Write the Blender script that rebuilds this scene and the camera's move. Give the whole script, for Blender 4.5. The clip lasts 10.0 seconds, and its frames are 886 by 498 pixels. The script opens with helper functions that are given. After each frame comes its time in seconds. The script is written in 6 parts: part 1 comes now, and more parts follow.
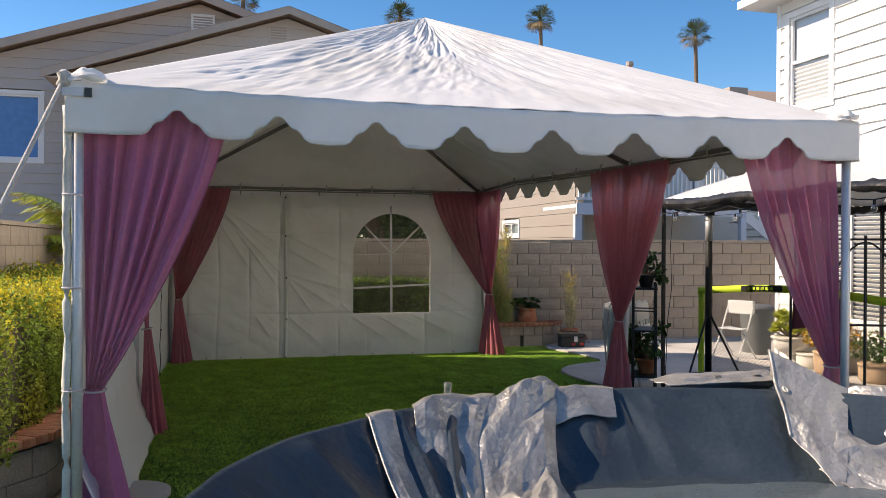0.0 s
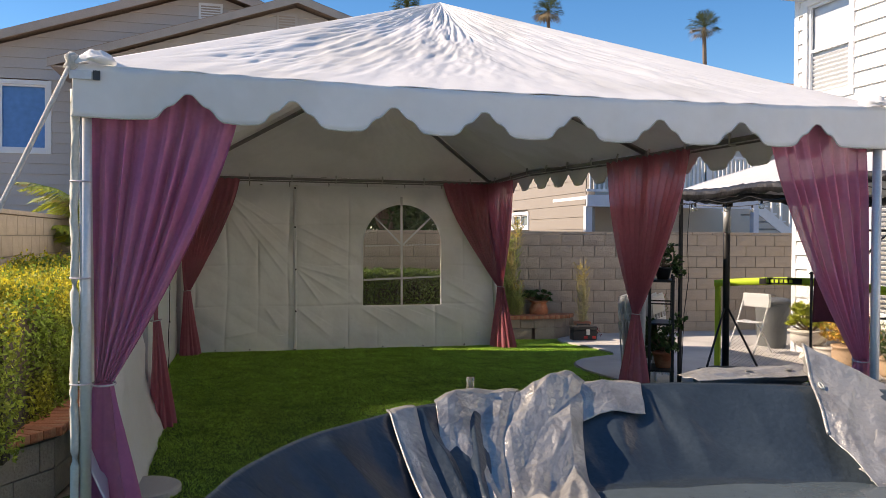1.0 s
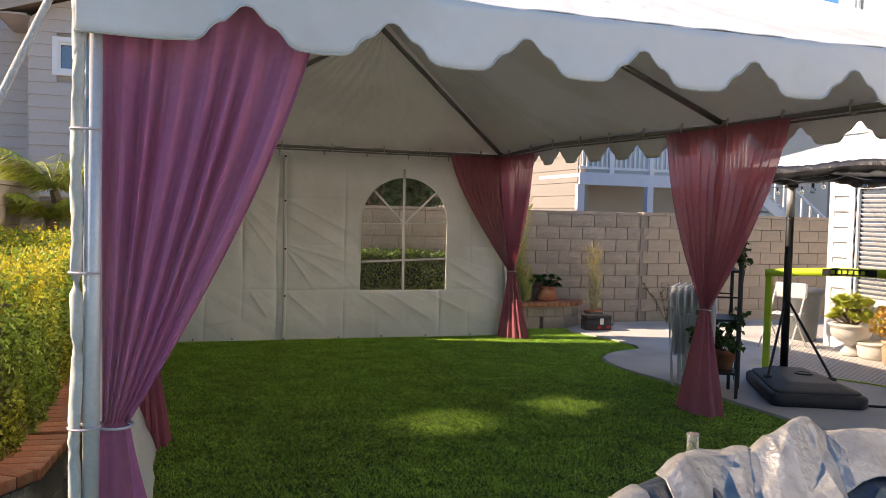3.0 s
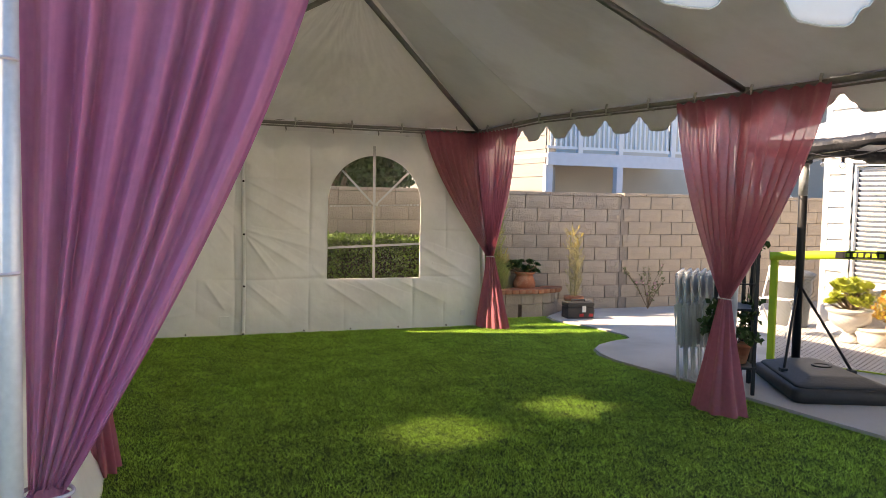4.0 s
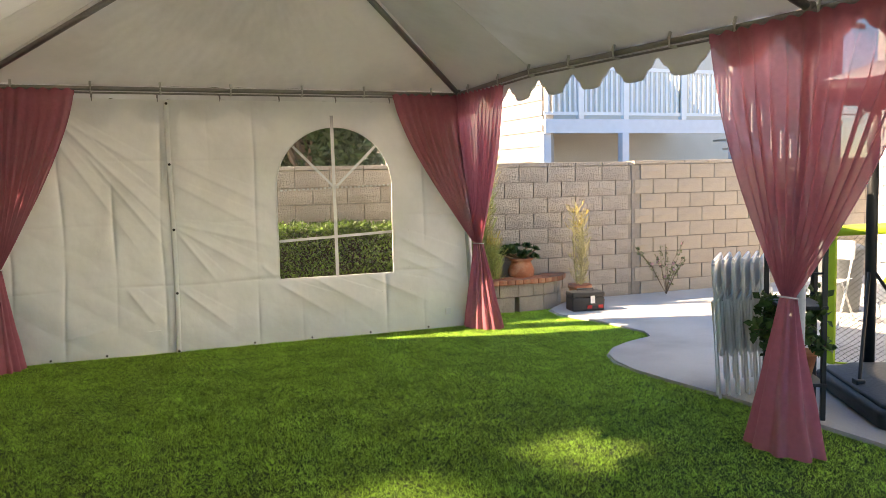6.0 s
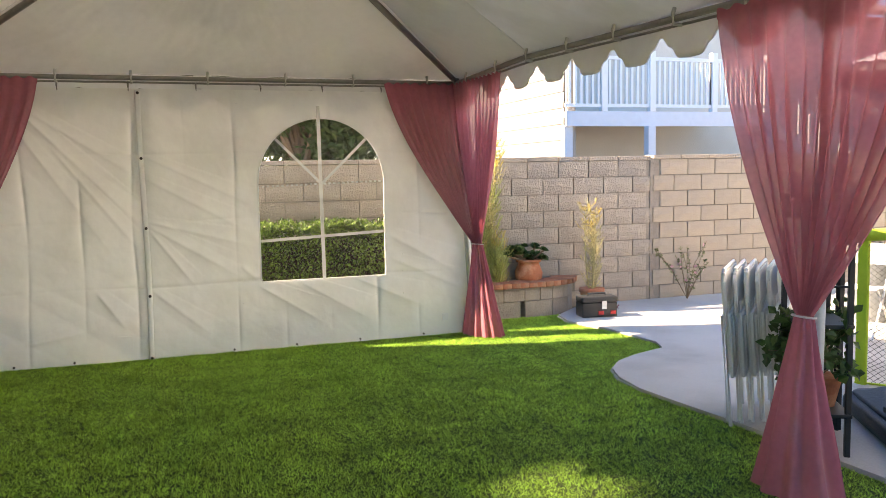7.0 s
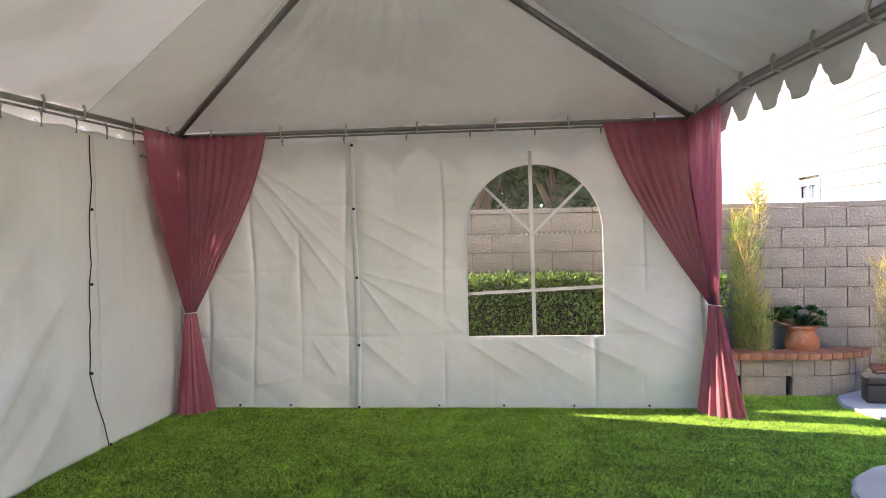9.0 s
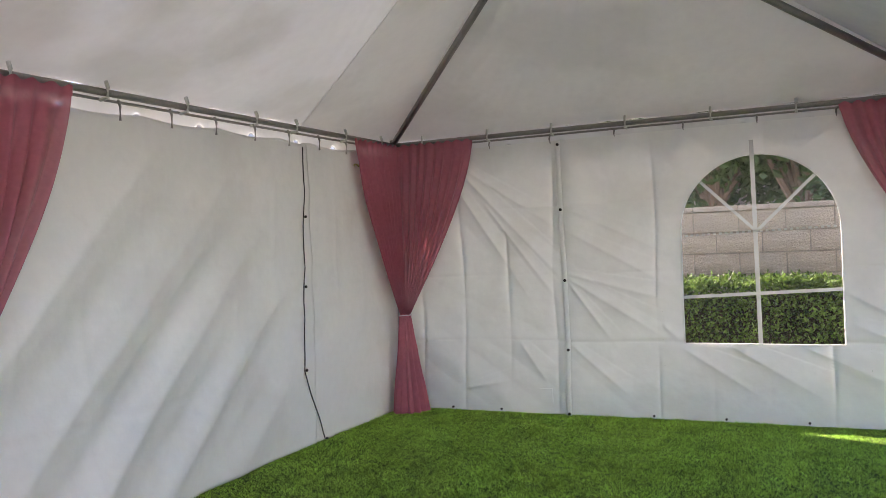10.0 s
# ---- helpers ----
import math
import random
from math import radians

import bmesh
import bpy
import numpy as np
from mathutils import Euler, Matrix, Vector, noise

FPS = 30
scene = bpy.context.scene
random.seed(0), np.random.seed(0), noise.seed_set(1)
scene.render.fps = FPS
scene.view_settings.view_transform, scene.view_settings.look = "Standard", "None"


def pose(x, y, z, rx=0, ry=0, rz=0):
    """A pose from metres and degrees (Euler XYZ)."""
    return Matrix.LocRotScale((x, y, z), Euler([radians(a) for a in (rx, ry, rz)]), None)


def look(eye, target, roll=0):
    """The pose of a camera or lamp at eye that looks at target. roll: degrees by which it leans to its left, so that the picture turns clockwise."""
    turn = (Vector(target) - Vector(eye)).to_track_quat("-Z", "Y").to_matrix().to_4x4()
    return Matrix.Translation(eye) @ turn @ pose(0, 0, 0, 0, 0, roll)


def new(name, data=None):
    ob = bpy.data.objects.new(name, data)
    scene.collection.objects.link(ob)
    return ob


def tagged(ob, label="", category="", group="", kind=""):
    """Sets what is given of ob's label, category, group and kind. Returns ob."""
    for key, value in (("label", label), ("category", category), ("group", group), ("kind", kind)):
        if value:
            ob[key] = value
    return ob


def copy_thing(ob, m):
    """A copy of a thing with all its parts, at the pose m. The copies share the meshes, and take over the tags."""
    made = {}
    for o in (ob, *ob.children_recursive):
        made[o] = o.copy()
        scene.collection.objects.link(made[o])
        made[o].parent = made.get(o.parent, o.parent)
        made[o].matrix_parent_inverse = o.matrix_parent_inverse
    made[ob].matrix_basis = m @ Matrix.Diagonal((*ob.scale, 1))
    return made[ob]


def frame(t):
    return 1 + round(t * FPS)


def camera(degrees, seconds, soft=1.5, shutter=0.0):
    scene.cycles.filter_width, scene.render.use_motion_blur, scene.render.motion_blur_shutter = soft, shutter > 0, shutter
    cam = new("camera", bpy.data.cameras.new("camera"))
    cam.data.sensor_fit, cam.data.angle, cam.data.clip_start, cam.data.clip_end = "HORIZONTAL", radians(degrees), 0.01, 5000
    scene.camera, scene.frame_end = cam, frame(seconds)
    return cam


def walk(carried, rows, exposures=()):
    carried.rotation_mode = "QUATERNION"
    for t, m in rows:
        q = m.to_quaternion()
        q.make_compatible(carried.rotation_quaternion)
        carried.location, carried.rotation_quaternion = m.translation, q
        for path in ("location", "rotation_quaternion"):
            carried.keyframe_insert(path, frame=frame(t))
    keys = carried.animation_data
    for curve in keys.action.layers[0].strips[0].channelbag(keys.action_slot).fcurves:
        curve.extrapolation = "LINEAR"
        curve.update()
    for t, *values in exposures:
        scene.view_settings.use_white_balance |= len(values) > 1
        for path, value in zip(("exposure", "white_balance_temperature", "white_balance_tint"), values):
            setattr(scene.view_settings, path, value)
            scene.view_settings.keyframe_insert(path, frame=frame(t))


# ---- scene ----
cam = camera(56.4, 10.0, soft=0.8)
EXPOSURE = [(0, 0.66, 7650, 17), (2.5, 0.84, 7900, 20), (3.6, 1.47, 8400, 20), (4.5, 2.02, 8600, 19), (5.5, 2.2, 8750, 16), (7.5, 2.47, 8150, 20), (9, 2.38, 7250, 22), (10, 2.36, 6750, 22)]
PATH = [
    (0, (-0.821, -12.402, 1.691), (-0.315, -10.467, 1.681), 0.3),
    (0.5, (-0.815, -12.379, 1.691), (-0.315, -10.442, 1.681), 0.3),
    (1, (-0.855, -12.228, 1.674), (-0.363, -10.29, 1.646), 0.4),
    (1.5, (-0.985, -11.95, 1.68), (-0.47, -10.018, 1.633), 0.6),
    (2, (-1.098, -11.617, 1.676), (-0.54, -9.697, 1.613), 1.0),
    (2.5, (-1.189, -11.187, 1.683), (-0.616, -9.272, 1.624), 1.0),
    (2.7, (-1.26, -11.024, 1.696), (-0.674, -9.114, 1.619), 1.3),
    (3.8, (-1.363, -9.974, 1.644), (-0.651, -8.107, 1.551), 1.1),
    (4, (-1.362, -9.8, 1.646), (-0.625, -7.944, 1.526), 1.2),
    (4.5, (-1.274, -9.33, 1.661), (-0.401, -7.535, 1.529), 1.0),
    (5, (-1.074, -8.952, 1.631), (-0.157, -7.182, 1.47), 0.0),
    (5.5, (-0.77, -8.605, 1.641), (0.116, -6.821, 1.463), -0.5),
    (6, (-0.45, -8.258, 1.64), (0.276, -6.402, 1.466), -1.2),
    (6.2, (-0.393, -8.184, 1.656), (0.325, -6.326, 1.48), -1.2),
    (7.5, (0.611, -7.593, 1.635), (1.144, -5.674, 1.453), -1.0),
    (8, (0.977, -7.5, 1.633), (1.297, -5.529, 1.524), -1.3),
    (8.5, (1.333, -7.405, 1.66), (1.247, -5.408, 1.576), -1.6),
    (9, (1.645, -7.31, 1.648), (1.42, -5.323, 1.59), -1.3),
    (9.5, (1.896, -7.186, 1.603), (1.378, -5.254, 1.564), -1.8),
    (10, (2.061, -7.022, 1.584), (1.234, -5.202, 1.564), -2.5),
]
walk(cam, [(t, look(eye, target, roll)) for t, eye, target, roll in PATH],
     exposures=EXPOSURE)

# ---- light ----
SUN_DIR = Vector((-1.30, 0.42, 1.0)).normalized()      # towards the sun
world = bpy.data.worlds.new("sky")
scene.world = world
world.use_nodes = True
wn = world.node_tree.nodes
sky = wn.new("ShaderNodeTexSky")
sky.sky_type, sky.sun_disc = "NISHITA", False
sky.sun_elevation = math.asin(SUN_DIR.z)
sky.sun_rotation = math.atan2(SUN_DIR.x, SUN_DIR.y)
sky.dust_density, sky.ozone_density, sky.air_density, sky.altitude = 0.15, 4.0, 1.0, 900
wn["Background"].inputs["Strength"].default_value = 0.12
hsv = wn.new("ShaderNodeHueSaturation")
hsv.inputs["Saturation"].default_value = 1.28
world.node_tree.links.new(sky.outputs[0], hsv.inputs["Color"])
world.node_tree.links.new(hsv.outputs[0], wn["Background"].inputs["Color"])
sun = new("sun", bpy.data.lights.new("sun", "SUN"))
sun.data.energy, sun.data.angle, sun.data.color = 4.6, radians(0.5), (1.0, 0.91, 0.78)
sun.matrix_world = look(SUN_DIR * 30, (0, 0, 0))
# area lamps added in place of the sun's reflection thrown down by the two sashes of the white house's upper window
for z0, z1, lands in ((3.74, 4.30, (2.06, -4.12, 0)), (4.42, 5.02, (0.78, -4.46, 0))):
    glint = new("added_glint_lamp", bpy.data.lights.new("added_glint_lamp", "AREA"))
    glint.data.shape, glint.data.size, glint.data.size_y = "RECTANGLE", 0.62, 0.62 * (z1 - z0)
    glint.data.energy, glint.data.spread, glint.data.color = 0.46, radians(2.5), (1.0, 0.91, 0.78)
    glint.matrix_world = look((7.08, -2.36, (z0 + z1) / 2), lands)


# ---- materials ----
def mat(name, base, rough=0.7, metal=0.0, var=0.15, scale=8.0, fine=60.0, bump=0.0, bump_scale=40.0, spec=0.4,
        second=None, second_scale=2.0, second_at=(0.5, 0.62), rand=0.0, island=0.0, through_light=0.0, clear=0.0, sheen=0.0):
    """A principled material with variation at two scales, an optional second tone in patches, and bump."""
    m = bpy.data.materials.new(name)
    m.use_nodes = True
    nt = m.node_tree
    n, l = nt.nodes, nt.links
    p = n["Principled BSDF"]
    p.inputs["Roughness"].default_value = rough
    p.inputs["Metallic"].default_value = metal
    p.inputs["Specular IOR Level"].default_value = spec
    if sheen:
        p.inputs["Sheen Weight"].default_value = sheen
    tc = n.new("ShaderNodeTexCoord")
    n1 = n.new("ShaderNodeTexNoise")
    n1.inputs["Scale"].default_value, n1.inputs["Detail"].default_value = scale, 4
    n2 = n.new("ShaderNodeTexNoise")
    n2.inputs["Scale"].default_value, n2.inputs["Detail"].default_value = fine, 3
    l.new(tc.outputs["Object"], n1.inputs["Vector"])
    l.new(tc.outputs["Object"], n2.inputs["Vector"])
    add = n.new("ShaderNodeMath")
    add.operation = "ADD"
    l.new(n1.outputs[0], add.inputs[0])
    l.new(n2.outputs[0], add.inputs[1])
    val = n.new("ShaderNodeMapRange")
    val.inputs[1].default_value, val.inputs[2].default_value = 0.6, 1.4
    val.inputs[3].default_value, val.inputs[4].default_value = 1 - var, 1 + var
    l.new(add.outputs[0], val.inputs[0])
    value = val.outputs[0]
    for amount, node, socket in ((rand, "ShaderNodeObjectInfo", "Random"), (island, "ShaderNodeNewGeometry", "Random Per Island")):
        if amount:
            src = n.new(node)
            mr = n.new("ShaderNodeMapRange")
            mr.inputs[3].default_value, mr.inputs[4].default_value = 1 - amount, 1 + amount
            l.new(src.outputs[socket], mr.inputs[0])
            mul = n.new("ShaderNodeMath")
            mul.operation = "MULTIPLY"
            l.new(value, mul.inputs[0])
            l.new(mr.outputs[0], mul.inputs[1])
            value = mul.outputs[0]
    colour = n.new("ShaderNodeMix")
    colour.data_type, colour.blend_type = "RGBA", "MULTIPLY"
    colour.inputs[0].default_value = 1.0
    colour.inputs[6].default_value = (*base, 1)
    l.new(value, colour.inputs[7])
    if second:
        n3 = n.new("ShaderNodeTexNoise")
        n3.inputs["Scale"].default_value, n3.inputs["Detail"].default_value = second_scale, 5
        l.new(tc.outputs["Object"], n3.inputs["Vector"])
        mr = n.new("ShaderNodeMapRange")
        mr.inputs[1].default_value, mr.inputs[2].default_value = second_at
        l.new(n3.outputs[0], mr.inputs[0])
        mx = n.new("ShaderNodeMix")
        mx.data_type = "RGBA"
        l.new(mr.outputs[0], mx.inputs[0])
        mx.inputs[6].default_value, mx.inputs[7].default_value = (*base, 1), (*second, 1)
        l.new(mx.outputs[2], colour.inputs[6])
    l.new(colour.outputs[2], p.inputs["Base Color"])
    normal = None
    if bump:
        nb = n.new("ShaderNodeTexNoise")
        nb.inputs["Scale"].default_value, nb.inputs["Detail"].default_value = bump_scale, 4
        l.new(tc.outputs["Object"], nb.inputs["Vector"])
        b = n.new("ShaderNodeBump")
        b.inputs["Strength"].default_value, b.inputs["Distance"].default_value = bump, 0.02
        l.new(nb.outputs[0], b.inputs["Height"])
        l.new(b.outputs[0], p.inputs["Normal"])
    out = p.outputs[0]
    if through_light:
        tr = n.new("ShaderNodeBsdfTranslucent")
        l.new(colour.outputs[2], tr.inputs["Color"])
        ms = n.new("ShaderNodeMixShader")
        ms.inputs[0].default_value = through_light
        l.new(out, ms.inputs[1])
        l.new(tr.outputs[0], ms.inputs[2])
        out = ms.outputs[0]
    if clear:
        tp = n.new("ShaderNodeBsdfTransparent")
        ms = n.new("ShaderNodeMixShader")
        ms.inputs[0].default_value = clear
        l.new(out, ms.inputs[1])
        l.new(tp.outputs[0], ms.inputs[2])
        out = ms.outputs[0]
    l.new(out, n["Material Output"].inputs[0])
    return m


M_GROUND = mat("dry earth", (0.23, 0.19, 0.15), 0.95, var=0.25, scale=0.6, fine=30, bump=0.4)
# base kept dark so its colour stands in for shadow between blades
M_LAWN = mat("lawn base", (0.035, 0.060, 0.010), 0.95, var=0.5, scale=9, fine=120, bump=0.5, bump_scale=160)
M_BLADE = mat("grass blade", (0.355, 0.58, 0.095), 0.65, var=0.45, scale=3.1, fine=22, island=0.55, through_light=0.4, spec=0.2)
M_CONC = mat("patio concrete", (0.50, 0.48, 0.45), 0.85, var=0.14, scale=1.4, fine=90, bump=0.15, bump_scale=120, second=(0.42, 0.40, 0.37), second_scale=0.9)
M_BLOCK = mat("split face block", (0.41, 0.345, 0.28), 0.95, var=0.16, scale=7, fine=70, bump=0.8, bump_scale=55, rand=0.05, second=(0.34, 0.29, 0.24), second_scale=1.7)
M_BLOCK_L = mat("smooth block", (0.43, 0.355, 0.275), 0.95, var=0.14, scale=5, fine=70, bump=0.35, bump_scale=70, rand=0.04)
M_MORTAR = mat("mortar", (0.29, 0.25, 0.21), 0.95, var=0.2, bump=0.4)
M_BRICK = mat("red brick", (0.40, 0.155, 0.085), 0.85, var=0.25, scale=9, fine=80, bump=0.4, rand=0.2, second=(0.40, 0.2, 0.12), second_scale=5)
M_TENT = mat("white vinyl fabric", (0.84, 0.84, 0.83), 0.6, var=0.03, scale=2.0, fine=14, bump=0.3, bump_scale=7, through_light=0.17, second=(0.76, 0.755, 0.73), second_scale=1.1)
M_TENT_END = mat("white vinyl end section", (0.82, 0.815, 0.79), 0.6, var=0.03, scale=2.0, fine=14, bump=0.3, bump_scale=7, through_light=0.125, second=(0.76, 0.755, 0.73), second_scale=1.1)
M_BAR = mat("half clear vinyl strip", (0.84, 0.84, 0.80), 0.4, var=0.03, clear=0.48)
M_WALLVINYL = mat("side wall vinyl", (0.84, 0.84, 0.80), 0.42, var=0.03, scale=1.6, fine=18, bump=0.28, bump_scale=7, through_light=0.042, second=(0.79, 0.785, 0.74), second_scale=1.4)
M_PIPE = mat("galvanised pipe", (0.30, 0.29, 0.27), 0.45, metal=0.7, var=0.15, scale=9, fine=90)
M_PAINTED_PIPE = mat("white coated post", (0.60, 0.61, 0.62), 0.45, metal=0.3, var=0.1, scale=5, fine=60)
M_STRAP = mat("pale webbing", (0.55, 0.55, 0.5), 0.8)
M_BOLT = mat("dark brass grommet", (0.05, 0.045, 0.04), 0.4, metal=0.8)
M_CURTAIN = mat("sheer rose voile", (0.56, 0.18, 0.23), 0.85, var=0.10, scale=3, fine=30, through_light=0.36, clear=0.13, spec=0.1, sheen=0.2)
# front curtains: the same rose voile, with the sky's mauve tint put into colour
M_CURTAIN_L = mat("rose voile with sky tint in colour", (0.64, 0.235, 0.42), 0.85, var=0.10, scale=3, fine=30, through_light=0.46, clear=0.04, spec=0.1, sheen=0.2)
M_CURTAIN_R = mat("rose voile with paler sky tint in colour", (0.68, 0.25, 0.36), 0.85, var=0.10, scale=3, fine=30, through_light=0.4, clear=0.06, spec=0.1, sheen=0.2)
M_BAND = mat("white band", (0.6, 0.52, 0.54), 0.7)
M_SIDING_L = mat("beige lap siding", (0.50, 0.46, 0.43), 0.7, var=0.06, scale=1.5, fine=25)
M_SIDING_R = mat("white lap siding", (0.80, 0.79, 0.76), 0.6, var=0.04, scale=1.5, fine=25)
# one cream house: sunlit boards darkened, shaded recess lightened, both in the colour
M_SIDING_D = mat("cream lap siding toned down for sun", (0.32, 0.288, 0.256), 0.7, var=0.05, scale=1.5, fine=25)
M_RECESS_LIGHTENED = mat("cream wall lightened against shade", (0.62, 0.56, 0.48), 0.85, var=0.08, scale=1.5, fine=40, bump=0.2)
M_TRIM = mat("white trim paint", (0.80, 0.80, 0.80), 0.5, var=0.04)
M_FASCIA = mat("brown fascia paint", (0.40, 0.335, 0.285), 0.7, var=0.12, scale=4)
M_SHINGLE = mat("brown shingle", (0.26, 0.19, 0.145), 0.95, var=0.3, scale=10, fine=40, bump=0.5, rand=0.2, island=0.25)
M_BLUETRIM = mat("pale blue deck paint", (0.66, 0.69, 0.75), 0.6, var=0.06)
M_DARKGLASS = mat("coated window glass", (0.16, 0.19, 0.23), 0.07, metal=0.35, var=0.1, spec=0.9)
M_BLIND = mat("white blind slat", (0.78, 0.78, 0.77), 0.6, var=0.04)
M_BLACK = mat("black powder coat", (0.015, 0.015, 0.016), 0.45, var=0.2)
M_BLACKPL = mat("black moulded plastic", (0.028, 0.029, 0.031), 0.5, var=0.2, scale=6, fine=90, bump=0.15, bump_scale=200)
M_GREYPL = mat("grey moulded plastic", (0.05, 0.052, 0.055), 0.55, var=0.2, scale=6, fine=90, bump=0.15)
M_TARP = mat("dark blue tarpaulin", (0.029, 0.042, 0.055), 0.30, var=0.25, scale=3, fine=50, bump=0.25, bump_scale=26, spec=0.5, second=(0.036, 0.050, 0.062), second_scale=1.3)
M_SILVER = mat("silver tarpaulin", (0.40, 0.39, 0.37), 0.38, metal=0.45, var=0.14, scale=5, fine=45, bump=0.55, bump_scale=34, spec=0.5, second=(0.30, 0.292, 0.28), second_scale=7)
M_WATER = mat("shallow water", (0.075, 0.10, 0.115), 0.22, var=0.15, spec=0.5, scale=2.5, fine=24, second=(0.085, 0.11, 0.12), second_scale=1.6)
M_POOLWALL = mat("pool wall blue", (0.10, 0.2, 0.34), 0.5, var=0.1)
M_HEDGE = mat("hedge leaf", (0.20, 0.29, 0.045), 0.55, var=0.3, scale=3, fine=12, island=0.6, through_light=0.3, second=(0.36, 0.36, 0.045), second_scale=1.3, second_at=(0.46, 0.62))
M_HEDGE_Y = mat("yellow hedge tip", (0.55, 0.46, 0.035), 0.6, var=0.25, scale=3, fine=12, island=0.45, through_light=0.3)
M_HEDGE_D = mat("dark hedge leaf", (0.12, 0.19, 0.035), 0.45, var=0.3, scale=3, fine=12, island=0.75, through_light=0.3)
M_LEAF = mat("green leaf", (0.06, 0.11, 0.03), 0.5, var=0.3, island=0.4, through_light=0.25)
M_YLEAF = mat("lime succulent", (0.44, 0.48, 0.07), 0.5, var=0.2, island=0.25, through_light=0.2)
M_OLEAF = mat("orange succulent leaf", (0.55, 0.30, 0.06), 0.55, var=0.3, island=0.45, through_light=0.2, second=(0.5, 0.45, 0.08), second_scale=7)
M_PENCIL = mat("pencil plant stem", (0.38, 0.42, 0.13), 0.6, var=0.2, island=0.35, second=(0.50, 0.40, 0.16), second_scale=4)
M_PENCIL_DRY = mat("dry pencil plant stem", (0.50, 0.43, 0.21), 0.65, var=0.2, island=0.35)
M_PENCIL_TIP = mat("pencil plant tip", (0.55, 0.40, 0.09), 0.6, var=0.2, island=0.35)
M_ROSELEAF = mat("grey green rose leaf", (0.20, 0.22, 0.10), 0.6, var=0.25, island=0.4, through_light=0.25)
M_TWIG = mat("dry stem", (0.20, 0.14, 0.09), 0.85, var=0.25)
M_TERRA = mat("terracotta", (0.42, 0.15, 0.075), 0.8, var=0.18, scale=6, bump=0.15, second=(0.5, 0.25, 0.15), second_scale=7)
M_CLAY = mat("tan clay", (0.50, 0.35, 0.23), 0.85, var=0.2, scale=7, bump=0.2)
M_STONE = mat("pale cast stone", (0.66, 0.63, 0.58), 0.9, var=0.12, scale=8, bump=0.3)
# real soil; inside the hedges its dark colour stands in for shade
M_SOIL_AND_SHADE = mat("soil", (0.06, 0.045, 0.033), 0.95, var=0.4, bump=0.6)
M_LIME = mat("lime webbing", (0.42, 0.58, 0.035), 0.7, var=0.1)
M_WHITEPL = mat("white chair plastic", (0.70, 0.70, 0.68), 0.5, var=0.06)
M_GREYMETAL = mat("grey enamel tube", (0.40, 0.42, 0.43), 0.45, metal=0.3)
M_BARK = mat("palm bark", (0.2, 0.15, 0.11), 0.9, var=0.3, bump=0.5)
M_FROND = mat("palm frond", (0.08, 0.10, 0.03), 0.6, var=0.3, island=0.4, through_light=0.25)
M_DEADFROND = mat("dry palm frond", (0.28, 0.2, 0.1), 0.8, var=0.3, island=0.3)
M_CANOPY = mat("light grey canopy cloth", (0.62, 0.63, 0.65), 0.7, var=0.05, bump=0.2, bump_scale=12, through_light=0.2)
M_BLACKCLOTH = mat("black canopy cloth", (0.02, 0.021, 0.024), 0.45, var=0.2, bump=0.5, bump_scale=20)
M_GALV = mat("galvanised bin", (0.16, 0.17, 0.17), 0.55, metal=0.2, var=0.2)
M_RED = mat("red plastic", (0.5, 0.03, 0.03), 0.5)
M_ROPE = mat("pale rope", (0.58, 0.55, 0.5), 0.9, bump=0.6, bump_scale=150)
M_MAROON = mat("maroon cloth", (0.13, 0.03, 0.05), 0.85, var=0.15)


def glassy(name, colour, alpha, rough=0.05):
    """Clear sheet: mostly see-through, with a gloss."""
    m = bpy.data.materials.new(name)
    m.use_nodes = True
    n, l = m.node_tree.nodes, m.node_tree.links
    tp = n.new("ShaderNodeBsdfTransparent")
    tp.inputs["Color"].default_value = (*colour, 1)
    gl = n.new("ShaderNodeBsdfGlossy")
    gl.inputs["Roughness"].default_value = rough
    fr = n.new("ShaderNodeFresnel")
    fr.inputs["IOR"].default_value = 1.35
    ms = n.new("ShaderNodeMixShader")
    l.new(fr.outputs[0], ms.inputs[0])
    l.new(tp.outputs[0], ms.inputs[1])
    l.new(gl.outputs[0], ms.inputs[2])
    df = n.new("ShaderNodeBsdfDiffuse")
    df.inputs["Color"].default_value = (0.7, 0.7, 0.65, 1)
    m2 = n.new("ShaderNodeMixShader")
    m2.inputs[0].default_value = alpha
    l.new(ms.outputs[0], m2.inputs[1])
    l.new(df.outputs[0], m2.inputs[2])
    l.new(m2.outputs[0], n["Material Output"].inputs[0])
    return m


M_PANE = glassy("clear vinyl", (0.95, 0.95, 0.93), 0.05, 0.15)
M_BULB = glassy("bulb glass", (0.95, 0.95, 0.93), 0.12)


# ---- mesh tools ----
def thing(name, label="", category="", group="", kind="", at=(0, 0, 0), turn=0.0):
    ob = new(name)
    ob.matrix_basis = pose(*at, 0, 0, turn)
    return tagged(ob, label, category, group, kind)


def part(name, bm, material, parent=None, label="", smooth=False, kind=""):
    """Links a bmesh as one mesh object under a thing or part."""
    me = bpy.data.meshes.new(name)
    bm.normal_update()
    bm.to_mesh(me)
    bm.free()
    me.materials.append(material)
    if smooth:
        me.shade_smooth()
    ob = new(name, me)
    ob.parent = parent
    return tagged(ob, label, kind=kind)


def lone(name, bm, material, label, category, group="", kind="", smooth=False):
    """A one-mesh thing."""
    ob = part(name, bm, material, None, label, smooth)
    return tagged(ob, label, category, group, kind)


